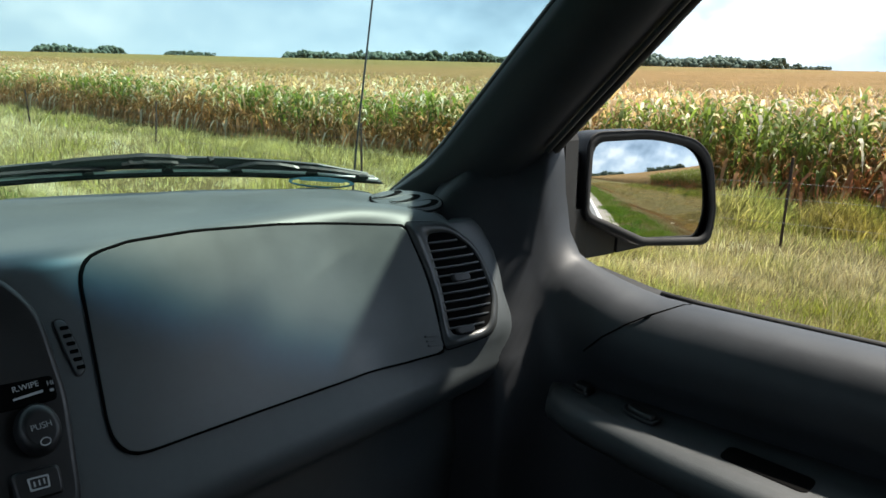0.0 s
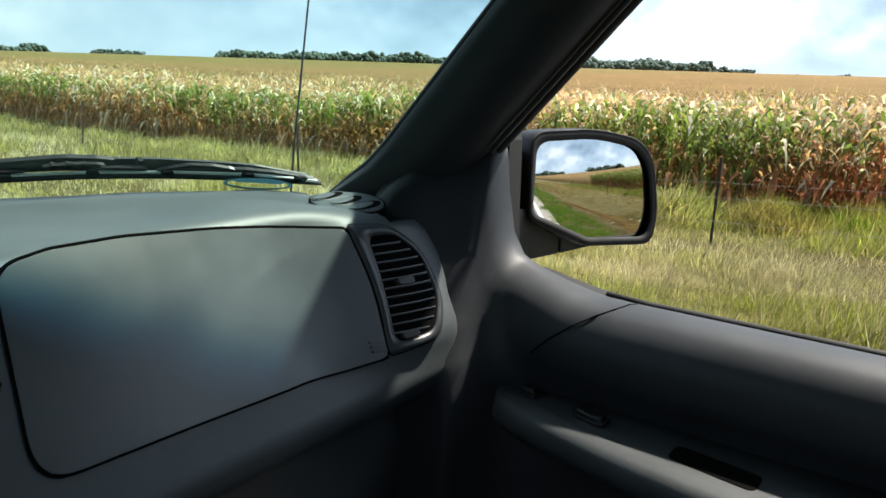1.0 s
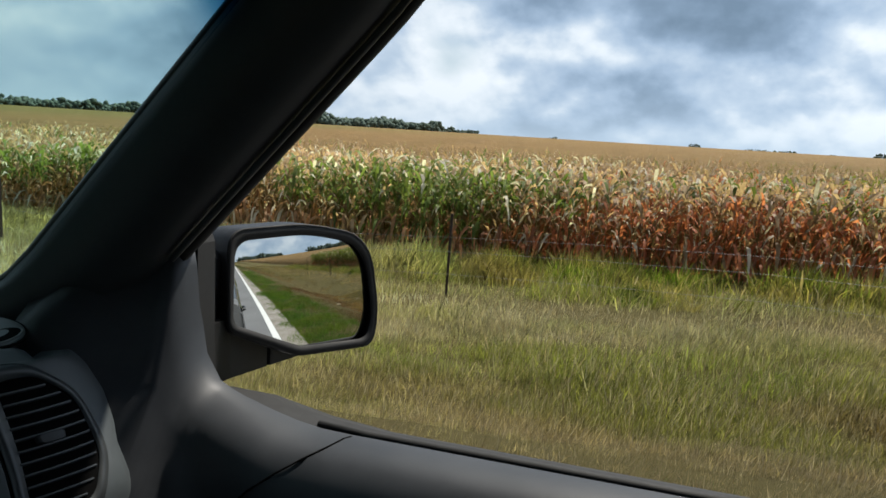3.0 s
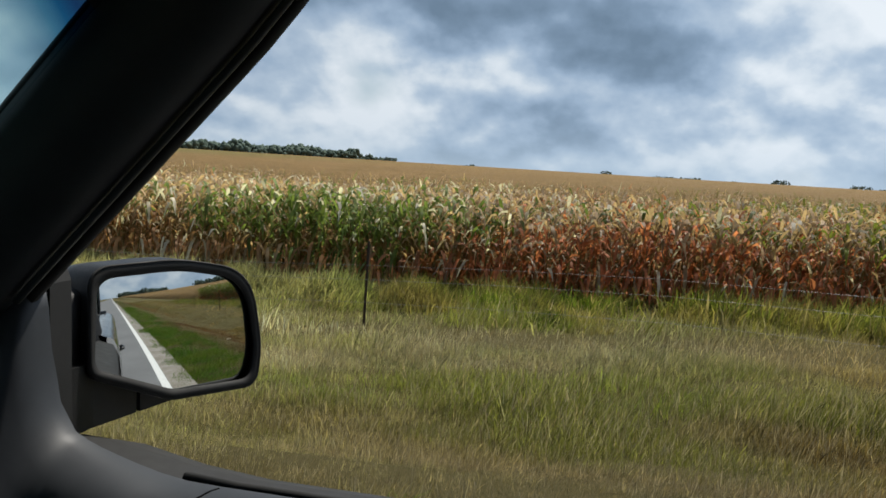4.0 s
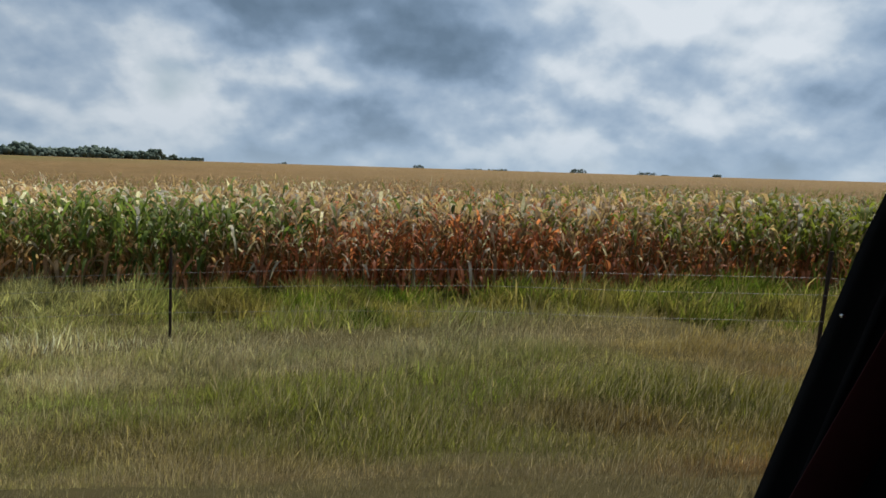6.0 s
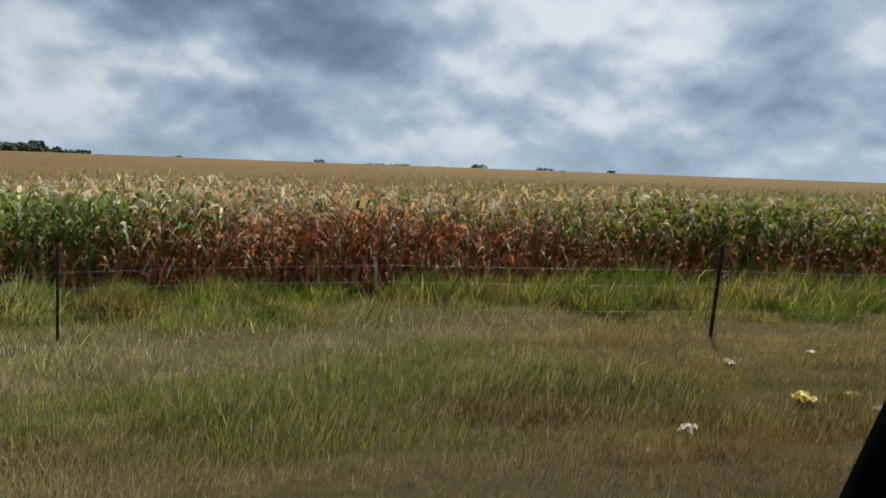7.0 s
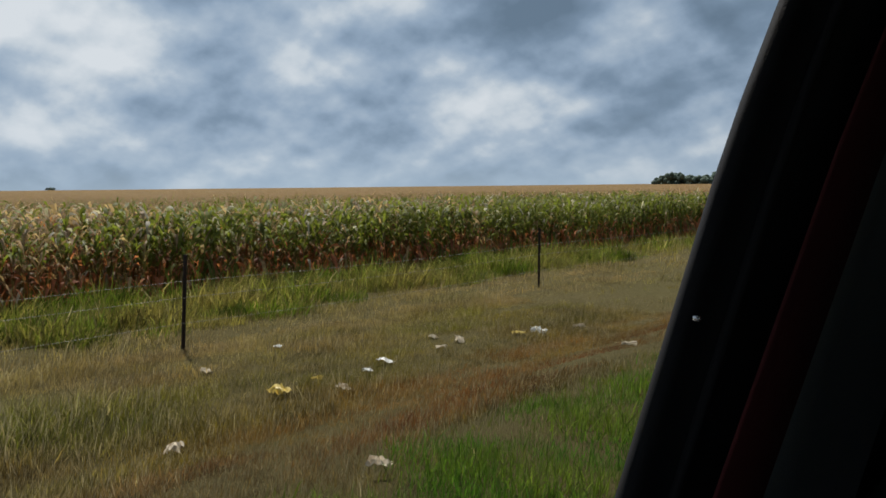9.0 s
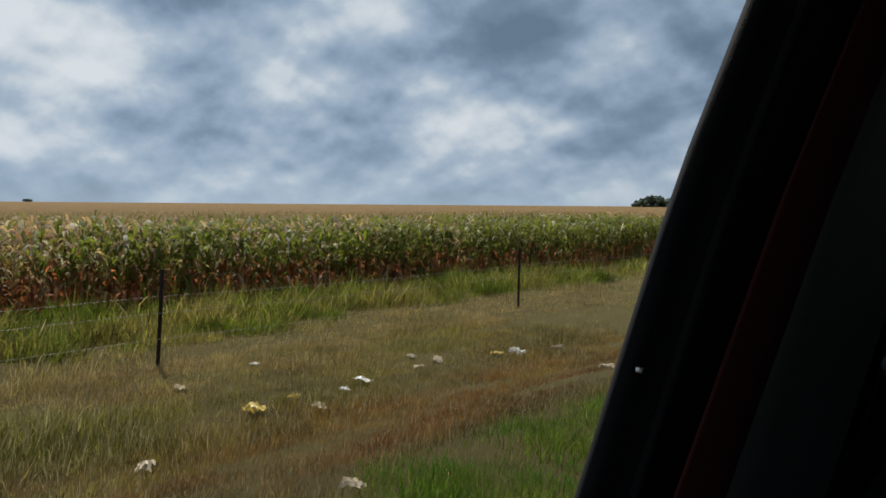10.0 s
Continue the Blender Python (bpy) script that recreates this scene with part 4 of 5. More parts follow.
def make_dashboard():
    prof = [(1.16, 1.362), (1.05, 1.369), (0.95, 1.371), (0.86, 1.373), (0.78, 1.376), (0.735, 1.3785), (0.712, 1.379), (0.697, 1.3775), (face_y(1.371), 1.371)]
    prof += [(face_y(z), z) for z in (1.364, 1.357, 1.35, 1.343, 1.336, 1.323, 1.31, 1.29, 1.27, 1.25, 1.23, 1.215, 1.205)]
    prof += [(0.586, 1.188), (0.576, 1.176), (0.570, 1.164), (0.570, 1.152), (0.577, 1.138), (0.596, 1.126), (0.612, 1.116), (0.618, 1.104), (0.610, 1.06), (0.618, 0.95), (0.66, 0.80), (0.70, 0.62)]
    xs = spread(-0.72, 0.42, 24) + spread(0.43, 0.60, 28) + [0.612, 0.622, 0.632, 0.640, 0.646, 0.650, 0.653]
    # the rounded end: how far it reaches to the side at each height
    def end_reach(z):
        stops = [(1.10, 0.615), (1.14, 0.632), (1.155, 0.646), (1.166, 0.653), (1.186, 0.653), (1.211, 0.648), (1.243, 0.645), (1.276, 0.653), (1.31, 0.660), (1.336, 0.652), (1.349, 0.637), (1.36, 0.618), (1.372, 0.602)]
        return float(np.interp(z, [p[0] for p in stops], [p[1] for p in stops]))
    rows = []
    for x in xs:
        u = min(max((x - 0.56) / 0.093, 0), 1)
        row = []
        for y, z in prof:
            reach = lerp(end_reach(z), 0.668, smooth_step(0.72, 0.80, y))
            xe = x if u == 0 else 0.56 + u * (reach - 0.56)
            s = swell(xe) * (1 - smooth_step(0.70, 0.88, y)) * smooth_step(1.13, 1.24, z)
            ye = min(y - s + 0.013 * u ** 8, screen_y(xe, z) - 0.012)
            row.append((xe, ye, z - shoulder(xe, ye) * smooth_step(1.352, 1.372, z) - 0.008 * u ** 5 * smooth_step(1.35, 1.37, z)))
        rows.append(row)
    # the end wall beside the door
    rows.append([(p[0] - 0.003, p[1] + 0.05, p[2] - 0.01) for p in rows[-1]])
    part("dashboard", sheet(rows), DASH, car, "grey grained plastic dashboard")

    # the airbag panel in its dark gap
    edge = [(0.138, 1.372, 0.03), (0.19, 1.3795, 0.08), (0.26, 1.3795, 0.3), (0.36, 1.3725, 0.3), (0.45, 1.3625, 0.3), (0.5205, 1.3550, 0.006), (0.5262, 1.285, 0.5), (0.5142, 1.2085, 0.006), (0.46, 1.2045, 0.1), (0.38, 1.2045, 0.2), (0.25, 1.207, 0.2), (0.118, 1.2085, 0.03)]
    part("panel_gap", slab(rounded(edge), on_face, 0.0012), JOINT_SHADE, car)
    cx, cz = 0.33, 1.29
    inner = [(u + (0.002 if u < 0.15 else -0.0006 if u > 0.5 else 0), v + (0.002 if v < cz else -0.0026), r) for u, v, r in edge]
    part("airbag_panel", slab(rounded(inner), on_face, 0.0018, 0.0002, 0.0008), PANEL, car, "smooth dark grey airbag cover panel")
    part("panel_seam", frame_ring(resample(rounded(edge), 180), resample(rounded(inner), 180), on_face, 0.0021), JOINT_SHADE, car)
    for v, w in ((1.229, 0.022), (1.224, 0.018), (1.219, 0.022)):
        part("embossed_bar", slab(rounded([(0.496, v + 0.0012, 0.001), (0.496 + w * 0.8, v + 0.0006, 0.001), (0.496 + w * 0.8, v - 0.0014, 0.001), (0.496, v - 0.0008, 0.001)], 2), on_face, 0.0046), DASH, car)

    # side vent
    ins = [(0.521, 1.358, 0.004), (0.574, 1.354, 0.05), (0.612, 1.320, 0.05), (0.620, 1.262, 0.05), (0.592, 1.219, 0.04), (0.515, 1.210, 0.005), (0.529, 1.285, 0.5)]
    part("vent_gap", slab(rounded(ins), on_face, 0.0016), JOINT_SHADE, car)
    body = [(u * 0.984 + 0.530 * 0.016, v * 0.982 + 1.285 * 0.018, r) for u, v, r in ins]
    hole = [(0.5405, 1.342, 0.012), (0.577, 1.341, 0.03), (0.606, 1.313, 0.04), (0.608, 1.262, 0.04), (0.585, 1.229, 0.025), (0.527, 1.2235, 0.01), (0.5385, 1.285, 0.5)]
    vent = part("side_vent", frame_ring(resample(rounded(body), 96), resample(rounded(hole), 96), on_face, 0.0038), VENT, car, "oval side air vent with horizontal slats")
    # a flat near-black sheet paints the shade behind the slats
    part("vent_shade_sheet", slab(rounded(hole), on_face, 0.0022), JOINT_SHADE, vent)
    for i in range(11):
        v = 1.234 + i * 0.0097
        left = curve_through(v, [(1.228, 0.5285), (1.266, 0.5345), (1.292, 0.5375), (1.335, 0.541)])
        right = 0.6045 - 0.03 * abs((v - 1.284) / 0.052) ** 2.6
        s = sheet([[on_face(u, v + dv, h) for dv, h in ((0.0005, 0.0046), (-0.0009, 0.0046), (-0.0018, 0.0026), (-0.0008, 0.0026))] for u in spread(left, right, 9)], closed=True)
        part("slat", s, VENT, vent, smooth=False)
    part("vent_tab", slab(rounded([(0.554, 1.292, 0.003), (0.580, 1.291, 0.003), (0.578, 1.283, 0.003), (0.555, 1.283, 0.003)]), on_face, 0.008, 0.002), BLACK, vent)
    part("thumb_wheel", slab(rounded([(0.536, 1.233, 0.003), (0.562, 1.234, 0.004), (0.560, 1.2265, 0.003), (0.537, 1.2255, 0.003)]), on_face, 0.006, 0.002), BLACK, vent)

    # demister outlet on top, with three round mouths
    def on_top(u, v, h):
        """The outlet's plate: tilted towards the seats, proud of the dashboard on its far side."""
        return (u, v, 1.3757 + h - shoulder(u, v) + 0.17 * max((u - 0.548) + 0.35 * (v - 0.70), -0.004))

    def oval(cx, cy, rx, ry, n=40):
        return [(cx + rx * math.cos(a) - 0.12 * ry * math.sin(a), cy + ry * math.sin(a)) for a in spread(0, math.tau, n + 1)[:-1]]
    part("demister_gap", slab(oval(0.584, 0.702, 0.042, 0.0505), on_top, 0.0014), JOINT_SHADE, car)
    dem = part("demister_outlet", slab(oval(0.584, 0.702, 0.040, 0.048), on_top, 0.0022, 0.001, 0.0008), DASH, car, "oval demister outlet with three round mouths")
    for v in (0.733, 0.702, 0.672):
        c = 0.584 - 0.12 * (v - 0.70)
        part("mouth_rim", frame_ring(oval(c, v, 0.0275, 0.0142, 24), oval(c, v, 0.025, 0.0122, 24), on_top, 0.0034), DASH, dem)
        # no real depth: a black disc paints the shade, a grey plate the wall
        part("mouth_shade", slab(oval(c, v, 0.025, 0.0122, 24), on_top, 0.0031), JOINT_SHADE, dem)
        part("mouth_wall", slab(oval(c - 0.003, v + 0.0042, 0.019, 0.0072, 24), on_top, 0.0034), DASH, dem)

    # slotted grille left of the panel
    og = [(0.103, 1.328, 0.006), (0.114, 1.327, 0.008), (0.1195, 1.30, 0.03), (0.119, 1.283, 0.008), (0.110, 1.279, 0.006), (0.106, 1.30, 0.03)]
    part("grille_gap", slab(rounded(og), on_face, 0.0012), BLACK, car)
    ig = [(u * 0.86 + 0.112 * 0.14, v * 0.95 + 1.303 * 0.05, r) for u, v, r in og]
    gr = part("sensor_grille", slab(rounded(ig), on_face, 0.0024, 0.001), DASH, car)
    for i in range(6):
        v = 1.319 - i * 0.0064
        u = 0.1075 + 0.0008 * i
        # small black plates paint the shade of open slots
        part("slot", slab(rounded([(u, v + 0.0018, 0.001), (u + 0.007, v + 0.0014, 0.001), (u + 0.007, v - 0.0016, 0.001), (u, v - 0.0012, 0.001)], 2), on_face, 0.0034), JOINT_SHADE, gr)


make_dashboard()


def lettering(words, parent, u, v, size, mat, h=0.021):
    cu = bpy.data.curves.new("letters", "FONT")
    cu.body, cu.size, cu.extrude, cu.align_x, cu.align_y = words, size, 0.0002, "CENTER", "CENTER"
    tmp = bpy.data.objects.new("letters", cu)
    me = bpy.data.meshes.new_from_object(tmp)
    bpy.data.objects.remove(tmp)
    me.materials.append(mat)
    ob = new("lettering", me)
    ob.parent = parent
    ob.matrix_world = Matrix.Translation(on_face(u, v, h)) @ pose(0, 0, 0, 90 - 28.4, 0, 0)
    return ob


def make_centre_stack():
    edge = [(-0.20, 1.372, 0.03), (0.070, 1.372, 0.05), (0.0945, 1.335, 0.05), (0.0965, 1.27, 0.1), (0.083, 1.185, 0.02), (-0.20, 1.185, 0.02)]
    st = part("centre_bezel", slab(rounded(edge), on_face, 0.012, 0.006), BLACK, car, "black centre console bezel with controls")
    part("slider_strip", slab(rounded([(-0.02, 1.293, 0.003), (0.087, 1.286, 0.004), (0.086, 1.268, 0.004), (-0.02, 1.273, 0.003)]), on_face, 0.016, 0.002), JOINT_SHADE, st)
    lettering("R.WIPE", st, 0.064, 1.2825, 0.0065, INK, 0.0172)
    lettering("HI", st, 0.0825, 1.2805, 0.0055, INK, 0.0172)
    part("scale_bar", slab(rounded([(0.053, 1.2765, 0.0005), (0.076, 1.2775, 0.0005), (0.076, 1.2755, 0.0005), (0.053, 1.2752, 0.0005)], 2), on_face, 0.0168), INK, st)
    part("scale_dot", slab(rounded([(0.081, 1.2765, 0.0005), (0.084, 1.2765, 0.0005), (0.084, 1.2745, 0.0005), (0.081, 1.2745, 0.0005)], 2), on_face, 0.0168), INK, st)
    disc = [(0.064 + 0.0165 * math.cos(a), 1.251 + 0.0185 * math.sin(a)) for a in spread(0, math.tau, 33)[:-1]]
    part("wiper_knob", slab(disc, on_face, 0.026, 0.006), BLACK, st, "round black push knob")
    lettering("PUSH", st, 0.064, 1.2525, 0.0068, INK, 0.0268)
    part("washer_symbol", frame_ring([(0.064 + 0.0042 * math.cos(a), 1.2415 + 0.003 * math.sin(a)) for a in spread(0, math.tau, 17)[:-1]],
                                     [(0.064 + 0.0034 * math.cos(a), 1.2415 + 0.0022 * math.sin(a)) for a in spread(0, math.tau, 17)[:-1]], on_face, 0.0268), INK, st)
    part("defrost_button", slab(rounded([(0.036, 1.228, 0.004), (0.072, 1.224, 0.004), (0.070, 1.204, 0.004), (0.036, 1.207, 0.004)]), on_face, 0.018, 0.003), BLACK, st)
    o = [(0.046, 1.2215, 0.001), (0.0615, 1.220, 0.001), (0.0605, 1.211, 0.001), (0.046, 1.2122, 0.001)]
    i = [(0.0473, 1.2202, 0.001), (0.0602, 1.2188, 0.001), (0.0593, 1.2122, 0.001), (0.0472, 1.2135, 0.001)]
    part("defrost_symbol", frame_ring(rounded(o, 2), rounded(i, 2), on_face, 0.0187), INK, st)
    for k in range(3):
        u = 0.0497 + 0.0036 * k
        part("heat_wave", slab([(u, 1.2182), (u + 0.0011, 1.2181), (u + 0.0009, 1.2143), (u - 0.0002, 1.2144)], on_face, 0.0187), INK, st)


make_centre_stack()


# ---- windscreen, pillars, roof ----
def pillar_front(z):
    return 0.76 - (z - 1.378) * 0.92


def pillar_rear(z):
    return 0.521 - (z - 1.481) * 0.945 + 0.012 * smooth_step(1.68, 1.80, z)


def make_shell():
    rows = [[(x, screen_y(x, z), z) for x in spread(-0.69, 0.69, 25)] for z in spread(1.31, 1.86, 9)]
    pane = part("windshield", sheet(rows), SHIELD, car, "tinted curved windshield")
    pane.visible_shadow = False
    # blue shade band along the glass's arched top, dark print above it
    def arch(x):
        return curve_through(abs(x), [(0.0, 1.862), (0.39, 1.845), (0.49, 1.808), (0.565, 1.757), (0.69, 1.665)])
    me_rows, tints = [], []
    for t in [-1] + spread(0, 1, 9):
        me_rows.append([])
        for x in spread(-0.69, 0.69, 41):
            z = 1.31 if t < 0 else arch(x) + lerp(-0.055, 0.03, t)
            me_rows[-1].append((x, screen_y(x, z) - 0.004, z))
        k = smooth_step(0, 1, max(t, 0))
        tints += [(lerp(0.74, 0.02, min(1.3 * k, 1)), lerp(0.92, 0.07, min(1.1 * k, 1)), lerp(0.87, 0.13, k), 1)] * 41
    band = part("tinted_layer", sheet(me_rows), BAND, car, "green tint with a blue shade band above")
    at = band.data.color_attributes.new("tint", "FLOAT_COLOR", "POINT")
    at.data.foreach_set("color", [v for c in tints for v in c])
    rows = [[(x, screen_y(x, arch(x) + d) - 0.005, arch(x) + d) for x in spread(-0.69, 0.69, 41)] for d in (0.028, 0.08, 0.16)]
    part("black_print", sheet(rows), BLACK, car)
    for side, name in ((1, "front_pillar"), (-1, "front_pillar")):
        rows = []
        for z in spread(1.335, 1.87, 16):
            f, r = pillar_front(z) + 0.03 * (1 - smooth_step(1.35, 1.43, z)), pillar_rear(z)
            flare = 0.03 * (1 - smooth_step(1.335, 1.42, z))
            ring = [(0.715, f - 0.004), (0.672, f + 0.004), (0.660 - flare * 0.3, f), (0.6555 - flare, f - 0.022), (0.655 - flare * 0.5, lerp(f, r, 0.38)), (0.664, lerp(f, r, 0.62)), (0.682, lerp(f, r, 0.82)),
                    (0.699, r + 0.014), (0.712, r + 0.010), (0.76, r + 0.02), (0.775, lerp(f, r, 0.5))]
            rows.append([(side * x, y, z) for x, y in ring])
        part(name, sheet(rows, closed=True), TRIM, car, "dark grey moulded windshield pillar trim")
        edge = [(side * 0.664, pillar_front(z) + 0.03 * (1 - smooth_step(1.35, 1.43, z)) + 0.004, z) for z in spread(1.36, 1.86, 20)]
        part("glass_print", tube(edge, 0.0045), BLACK, car)
        seal = [(side * 0.733, pillar_rear(z) + 0.011, z) for z in spread(1.44, 1.87, 16)]
        part("door_seal", tube(seal, 0.0085), RUBBER, car)
        seal = [(side * 0.707, pillar_rear(z) + 0.004, z) for z in spread(1.44, 1.87, 16)]
        part("trim_edge", tube(seal, 0.004), TRIM, car)
    def header(x):
        return min(0.60 - 0.36 * x * x, screen_y(x, 1.840) - 0.012)
    rows = [[(x, lerp(-2.6, header(x), t), 1.840 + 0.012 * (1 - t)) for x in spread(-0.74, 0.74, 25)] for t in (0, 0.5, 0.9, 1.0)]
    part("headliner", sheet(rows, 0.02), LINER, car)
    part("roof_panel", box((-0.78, -2.65, 1.884), (0.78, 0.36, 1.914), 0.015), PAINT, car)
    part("cabin_floor", box((-0.8, -2.6, 0.42), (0.8, 1.0, 0.46)), RUBBER, car)
    part("firewall", box((-0.8, 1.0, 0.42), (0.8, 1.04, 1.32)), RUBBER, car)
    part("tailgate", box((-0.8, -2.64, 0.5), (0.8, -2.56, 1.3), 0.01), PAINT, car)
    glass = part("rear_window", box((-0.7, -2.62, 1.3), (0.7, -2.61, 1.845)), SIDEGLASS, car)
    # left side of the cabin
    part("left_door_trim", box((-0.80, -2.6, 0.46), (-0.70, 0.9, 1.285), 0.02), DOOR, car)
    for y0, y1 in ((-0.62, -0.42), (-1.75, -1.55), (-2.6, -2.4)):
        part("left_pillar", box((-0.74, y0, 1.28), (-0.70, y1, 1.845), 0.01), TRIM, car)
        if y0 < -1:
            part("right_pillar", box((0.70, y0, 1.28), (0.74, y1, 1.845), 0.01), TRIM, car)
    for side in (-1, 1):
        for y0, y1 in ((-1.55, -0.62), (-2.4, -1.75)):
            part("rear_side_window", box((side * 0.725 - 0.002, y0, 1.28), (side * 0.725 + 0.002, y1, 1.845)), SIDEGLASS, car)
    part("rear_door_trim", box((0.69, -2.6, 0.46), (0.74, -0.46, 1.285), 0.02), DOOR, car)


make_shell()


# ---- passenger door ----
def sill_z(y):
    return curve_through(y, [(0.46, 1.290), (0.505, 1.293), (0.530, 1.302), (0.548, 1.33), (0.558, 1.38), (0.566, 1.447)])


def fall(y):
    """The sill lies a little lower behind the front corner."""
    return 0.022 * (1 - smooth_step(0.38, 0.54, y))


def make_door():
    low = [(0.748, 1.287), (0.728, 1.2905), (0.704, 1.2885), (0.685, 1.281), (0.669, 1.264), (0.661, 1.238), (0.663, 1.205), (0.674, 1.178), (0.688, 1.158), (0.692, 1.12), (0.69, 0.70)]
    ys = spread(-0.46, 0.40, 24) + [0.43, 0.46, 0.48, 0.50, 0.515, 0.53, 0.54, 0.548, 0.554, 0.559, 0.563, 0.567, 0.58, 0.60, 0.63, 0.66, 0.70, 0.74, 0.85, 1.02]
    inward = (0, 0, 0.05, 0.35, 0.8, 1, 1, 1, 1, 1, 1)
    rows = []
    for y in ys:
        s = sill_z(y) - 0.16 * smooth_step(0.68, 0.76, y)
        front = [(0.752, s), (0.745, s + 0.002), (0.732, s), (0.716, s - 0.012), (0.700, lerp(s, 1.225, 0.3)), (0.689, lerp(s, 1.225, 0.62)), (0.683, 1.225), (0.680, 1.18), (0.678, 1.145), (0.674, 1.10), (0.668, 0.70)]
        f = smooth_step(0.42, 0.566, y)
        bulge = -0.012 * smooth_step(0.57, 0.66, y)
        row = []
        for a, b, g in zip(low, front, inward):
            z = lerp(a[1], b[1], f) - fall(y) * smooth_step(1.14, 1.26, a[1])
            # the cove that turns in to meet the dashboard's leaning end
            t = min(max((y - 0.5 * (max(z, 1.15) - 1.25) - 0.512) / 0.07, 0), 1.15)
            row.append((lerp(a[0], b[0], f) + bulge - 0.055 * t ** 2.4 * g, y, z))
        rows.append(row)
    door = part("door_trim", sheet(rows), DOOR, car, "dark grey moulded passenger door trim")
    # a seam runs down from the sill
    part("trim_seam", tube([(0.740, 0.362, 1.2665), (0.726, 0.365, 1.2685), (0.704, 0.372, 1.2668), (0.684, 0.388, 1.2600), (0.667, 0.412, 1.2455), (0.6595, 0.438, 1.225), (0.661, 0.462, 1.200)], 0.0011, 6), JOINT_SHADE, door)
    # rubber along the open window's slot, and its outer lip
    part("window_seal", tube([(0.760, y, 1.2835 - fall(y)) for y in spread(-0.45, 0.41, 16)], 0.0055), RUBBER, door)
    part("outer_lip", sheet([[(x, y, z - fall(y)) for x, z in ((0.762, 1.276), (0.80, 1.274), (0.86, 1.25), (0.885, 1.20))] for y in spread(-0.45, 0.60, 14)]), RUBBER, door)
    # armrest: a flat switch plate whose inner edge rounds off
    top = 1.144

    def fold_x(y):
        return float(np.interp(y, [-0.40, 0.10, 0.208, 0.247, 0.317, 0.399, 0.472, 0.498, 0.511], [0.578, 0.584, 0.594, 0.599, 0.608, 0.627, 0.650, 0.657, 0.672]))
    rows = []
    for y in spread(-0.40, 0.38, 20) + spread(0.395, 0.511, 16):
        f = fold_x(y)
        w = float(np.interp(y, [0.40, 0.46, 0.495, 0.511], [0.027, 0.033, 0.026, 0.006]))
        rows.append([(0.705, y, top - 0.10), (0.705, y, top), (lerp(0.705, f, 0.5), y, top - 0.0012), (f + 0.003, y, top), (f, y, top + 0.0004), (f - w * 0.15, y, top - 0.0006), (f - w * 0.45, y, top - 0.0022), (f - w * 0.75, y, top - 0.006), (f - w * 0.92, y, top - 0.014),
                     (f - w, y, top - 0.026), (f - w + 0.008, y, top - 0.038), (f - w * 0.2 + 0.02, y, top - 0.065)])
    arm = part("armrest", sheet(rows, closed=True), ARM, car, "grey plastic armrest with switch panel")
    for y, x, l in ((0.463, 0.669, 0.030), (0.371, 0.651, 0.050)):
        def on_arm(u, v, h, x=x, y=y):
            return (x + u + 0.25 * v, y + v, top - 0.0008 + h + 0.0025 * (v / 0.02) ** 2)
        o = [(-0.013, -l / 2, 0.008), (0.013, -l / 2, 0.008), (0.013, l / 2, 0.008), (-0.013, l / 2, 0.008)]
        sw = part("window_switch", slab(rounded(o), on_arm, 0.004, 0.001), BLACK, arm)
        part("rocker", slab(rounded([(u * 0.75, v * 0.8, r) for u, v, r in o]), on_arm, 0.010, 0.003), BLACK, sw)
    # flat black plate on the armrest, painting the shade of a pull recess
    part("pull_cup_shade", slab(rounded([(0.604, 0.17, 0.01), (0.640, 0.17, 0.01), (0.652, 0.265, 0.01), (0.618, 0.265, 0.01)]), lambda u, v, h: (u, v, top - 0.0004 + h), 0.0012), JOINT_SHADE, arm)
    # outer skin
    skin = [(0.885, 1.20), (0.905, 1.10), (0.91, 0.95), (0.905, 0.80)]
    for y0, y1, nm in ((-0.44, 0.62, "door_skin"), (-1.45, -0.45, "rear_door_skin"), (-2.65, -1.46, "rear_wing"), (0.63, 2.0, "front_wing")):
        s = part(nm, sheet([[(x - 0.02 * smooth_step(0.7, 2.0, y), y, z - 0.16 * smooth_step(0.75, 1.2, y) * (z > 1.0)) for x, z in skin] for y in spread(y0, y1, 8)]), PAINT, car, "dark grey painted body side")
        part("cladding", sheet([[(x, y, z) for x, z in ((0.908, 0.80), (0.925, 0.76), (0.925, 0.55), (0.90, 0.45))] for y in spread(y0, y1, 4)]), BRONZE, s, "bronze lower body cladding")
        if nm in ("door_skin", "rear_door_skin"):
            part("door_handle", tube([(0.905, y0 + 0.06, 1.08), (0.93, y0 + 0.08, 1.085), (0.93, y0 + 0.18, 1.085), (0.905, y0 + 0.2, 1.08)], 0.011), BLACK, s)
            part("body_moulding", box((0.905, y0 + 0.01, 0.80), (0.922, y1 - 0.01, 0.84), 0.005), PAINT, s)
    part("rear_sill", sheet([[(x, y, z) for x, z in ((0.74, 1.28), (0.80, 1.275), (0.86, 1.25), (0.885, 1.20))] for y in (-2.65, -1.5, -0.46)]), PAINT, car)
    part("left_skin", sheet([[(-x, y, z) for x, z in [(0.80, 1.275), (0.86, 1.25)] + skin + [(0.90, 0.45)]] for y in spread(-2.65, 2.0, 8)]), PAINT, car)
    part("hood", sheet([[(x, y, 1.07 - 0.06 * (x / 0.9) ** 2 - 0.05 * smooth_step(1.2, 2.1, y)) for x in spread(-0.88, 0.88, 12)] for y in spread(1.14, 2.1, 8)], 0.01), PAINT, car)
    part("nose", box((-0.88, 2.05, 0.5), (0.88, 2.15, 1.0), 0.04), PAINT, car)


make_door()


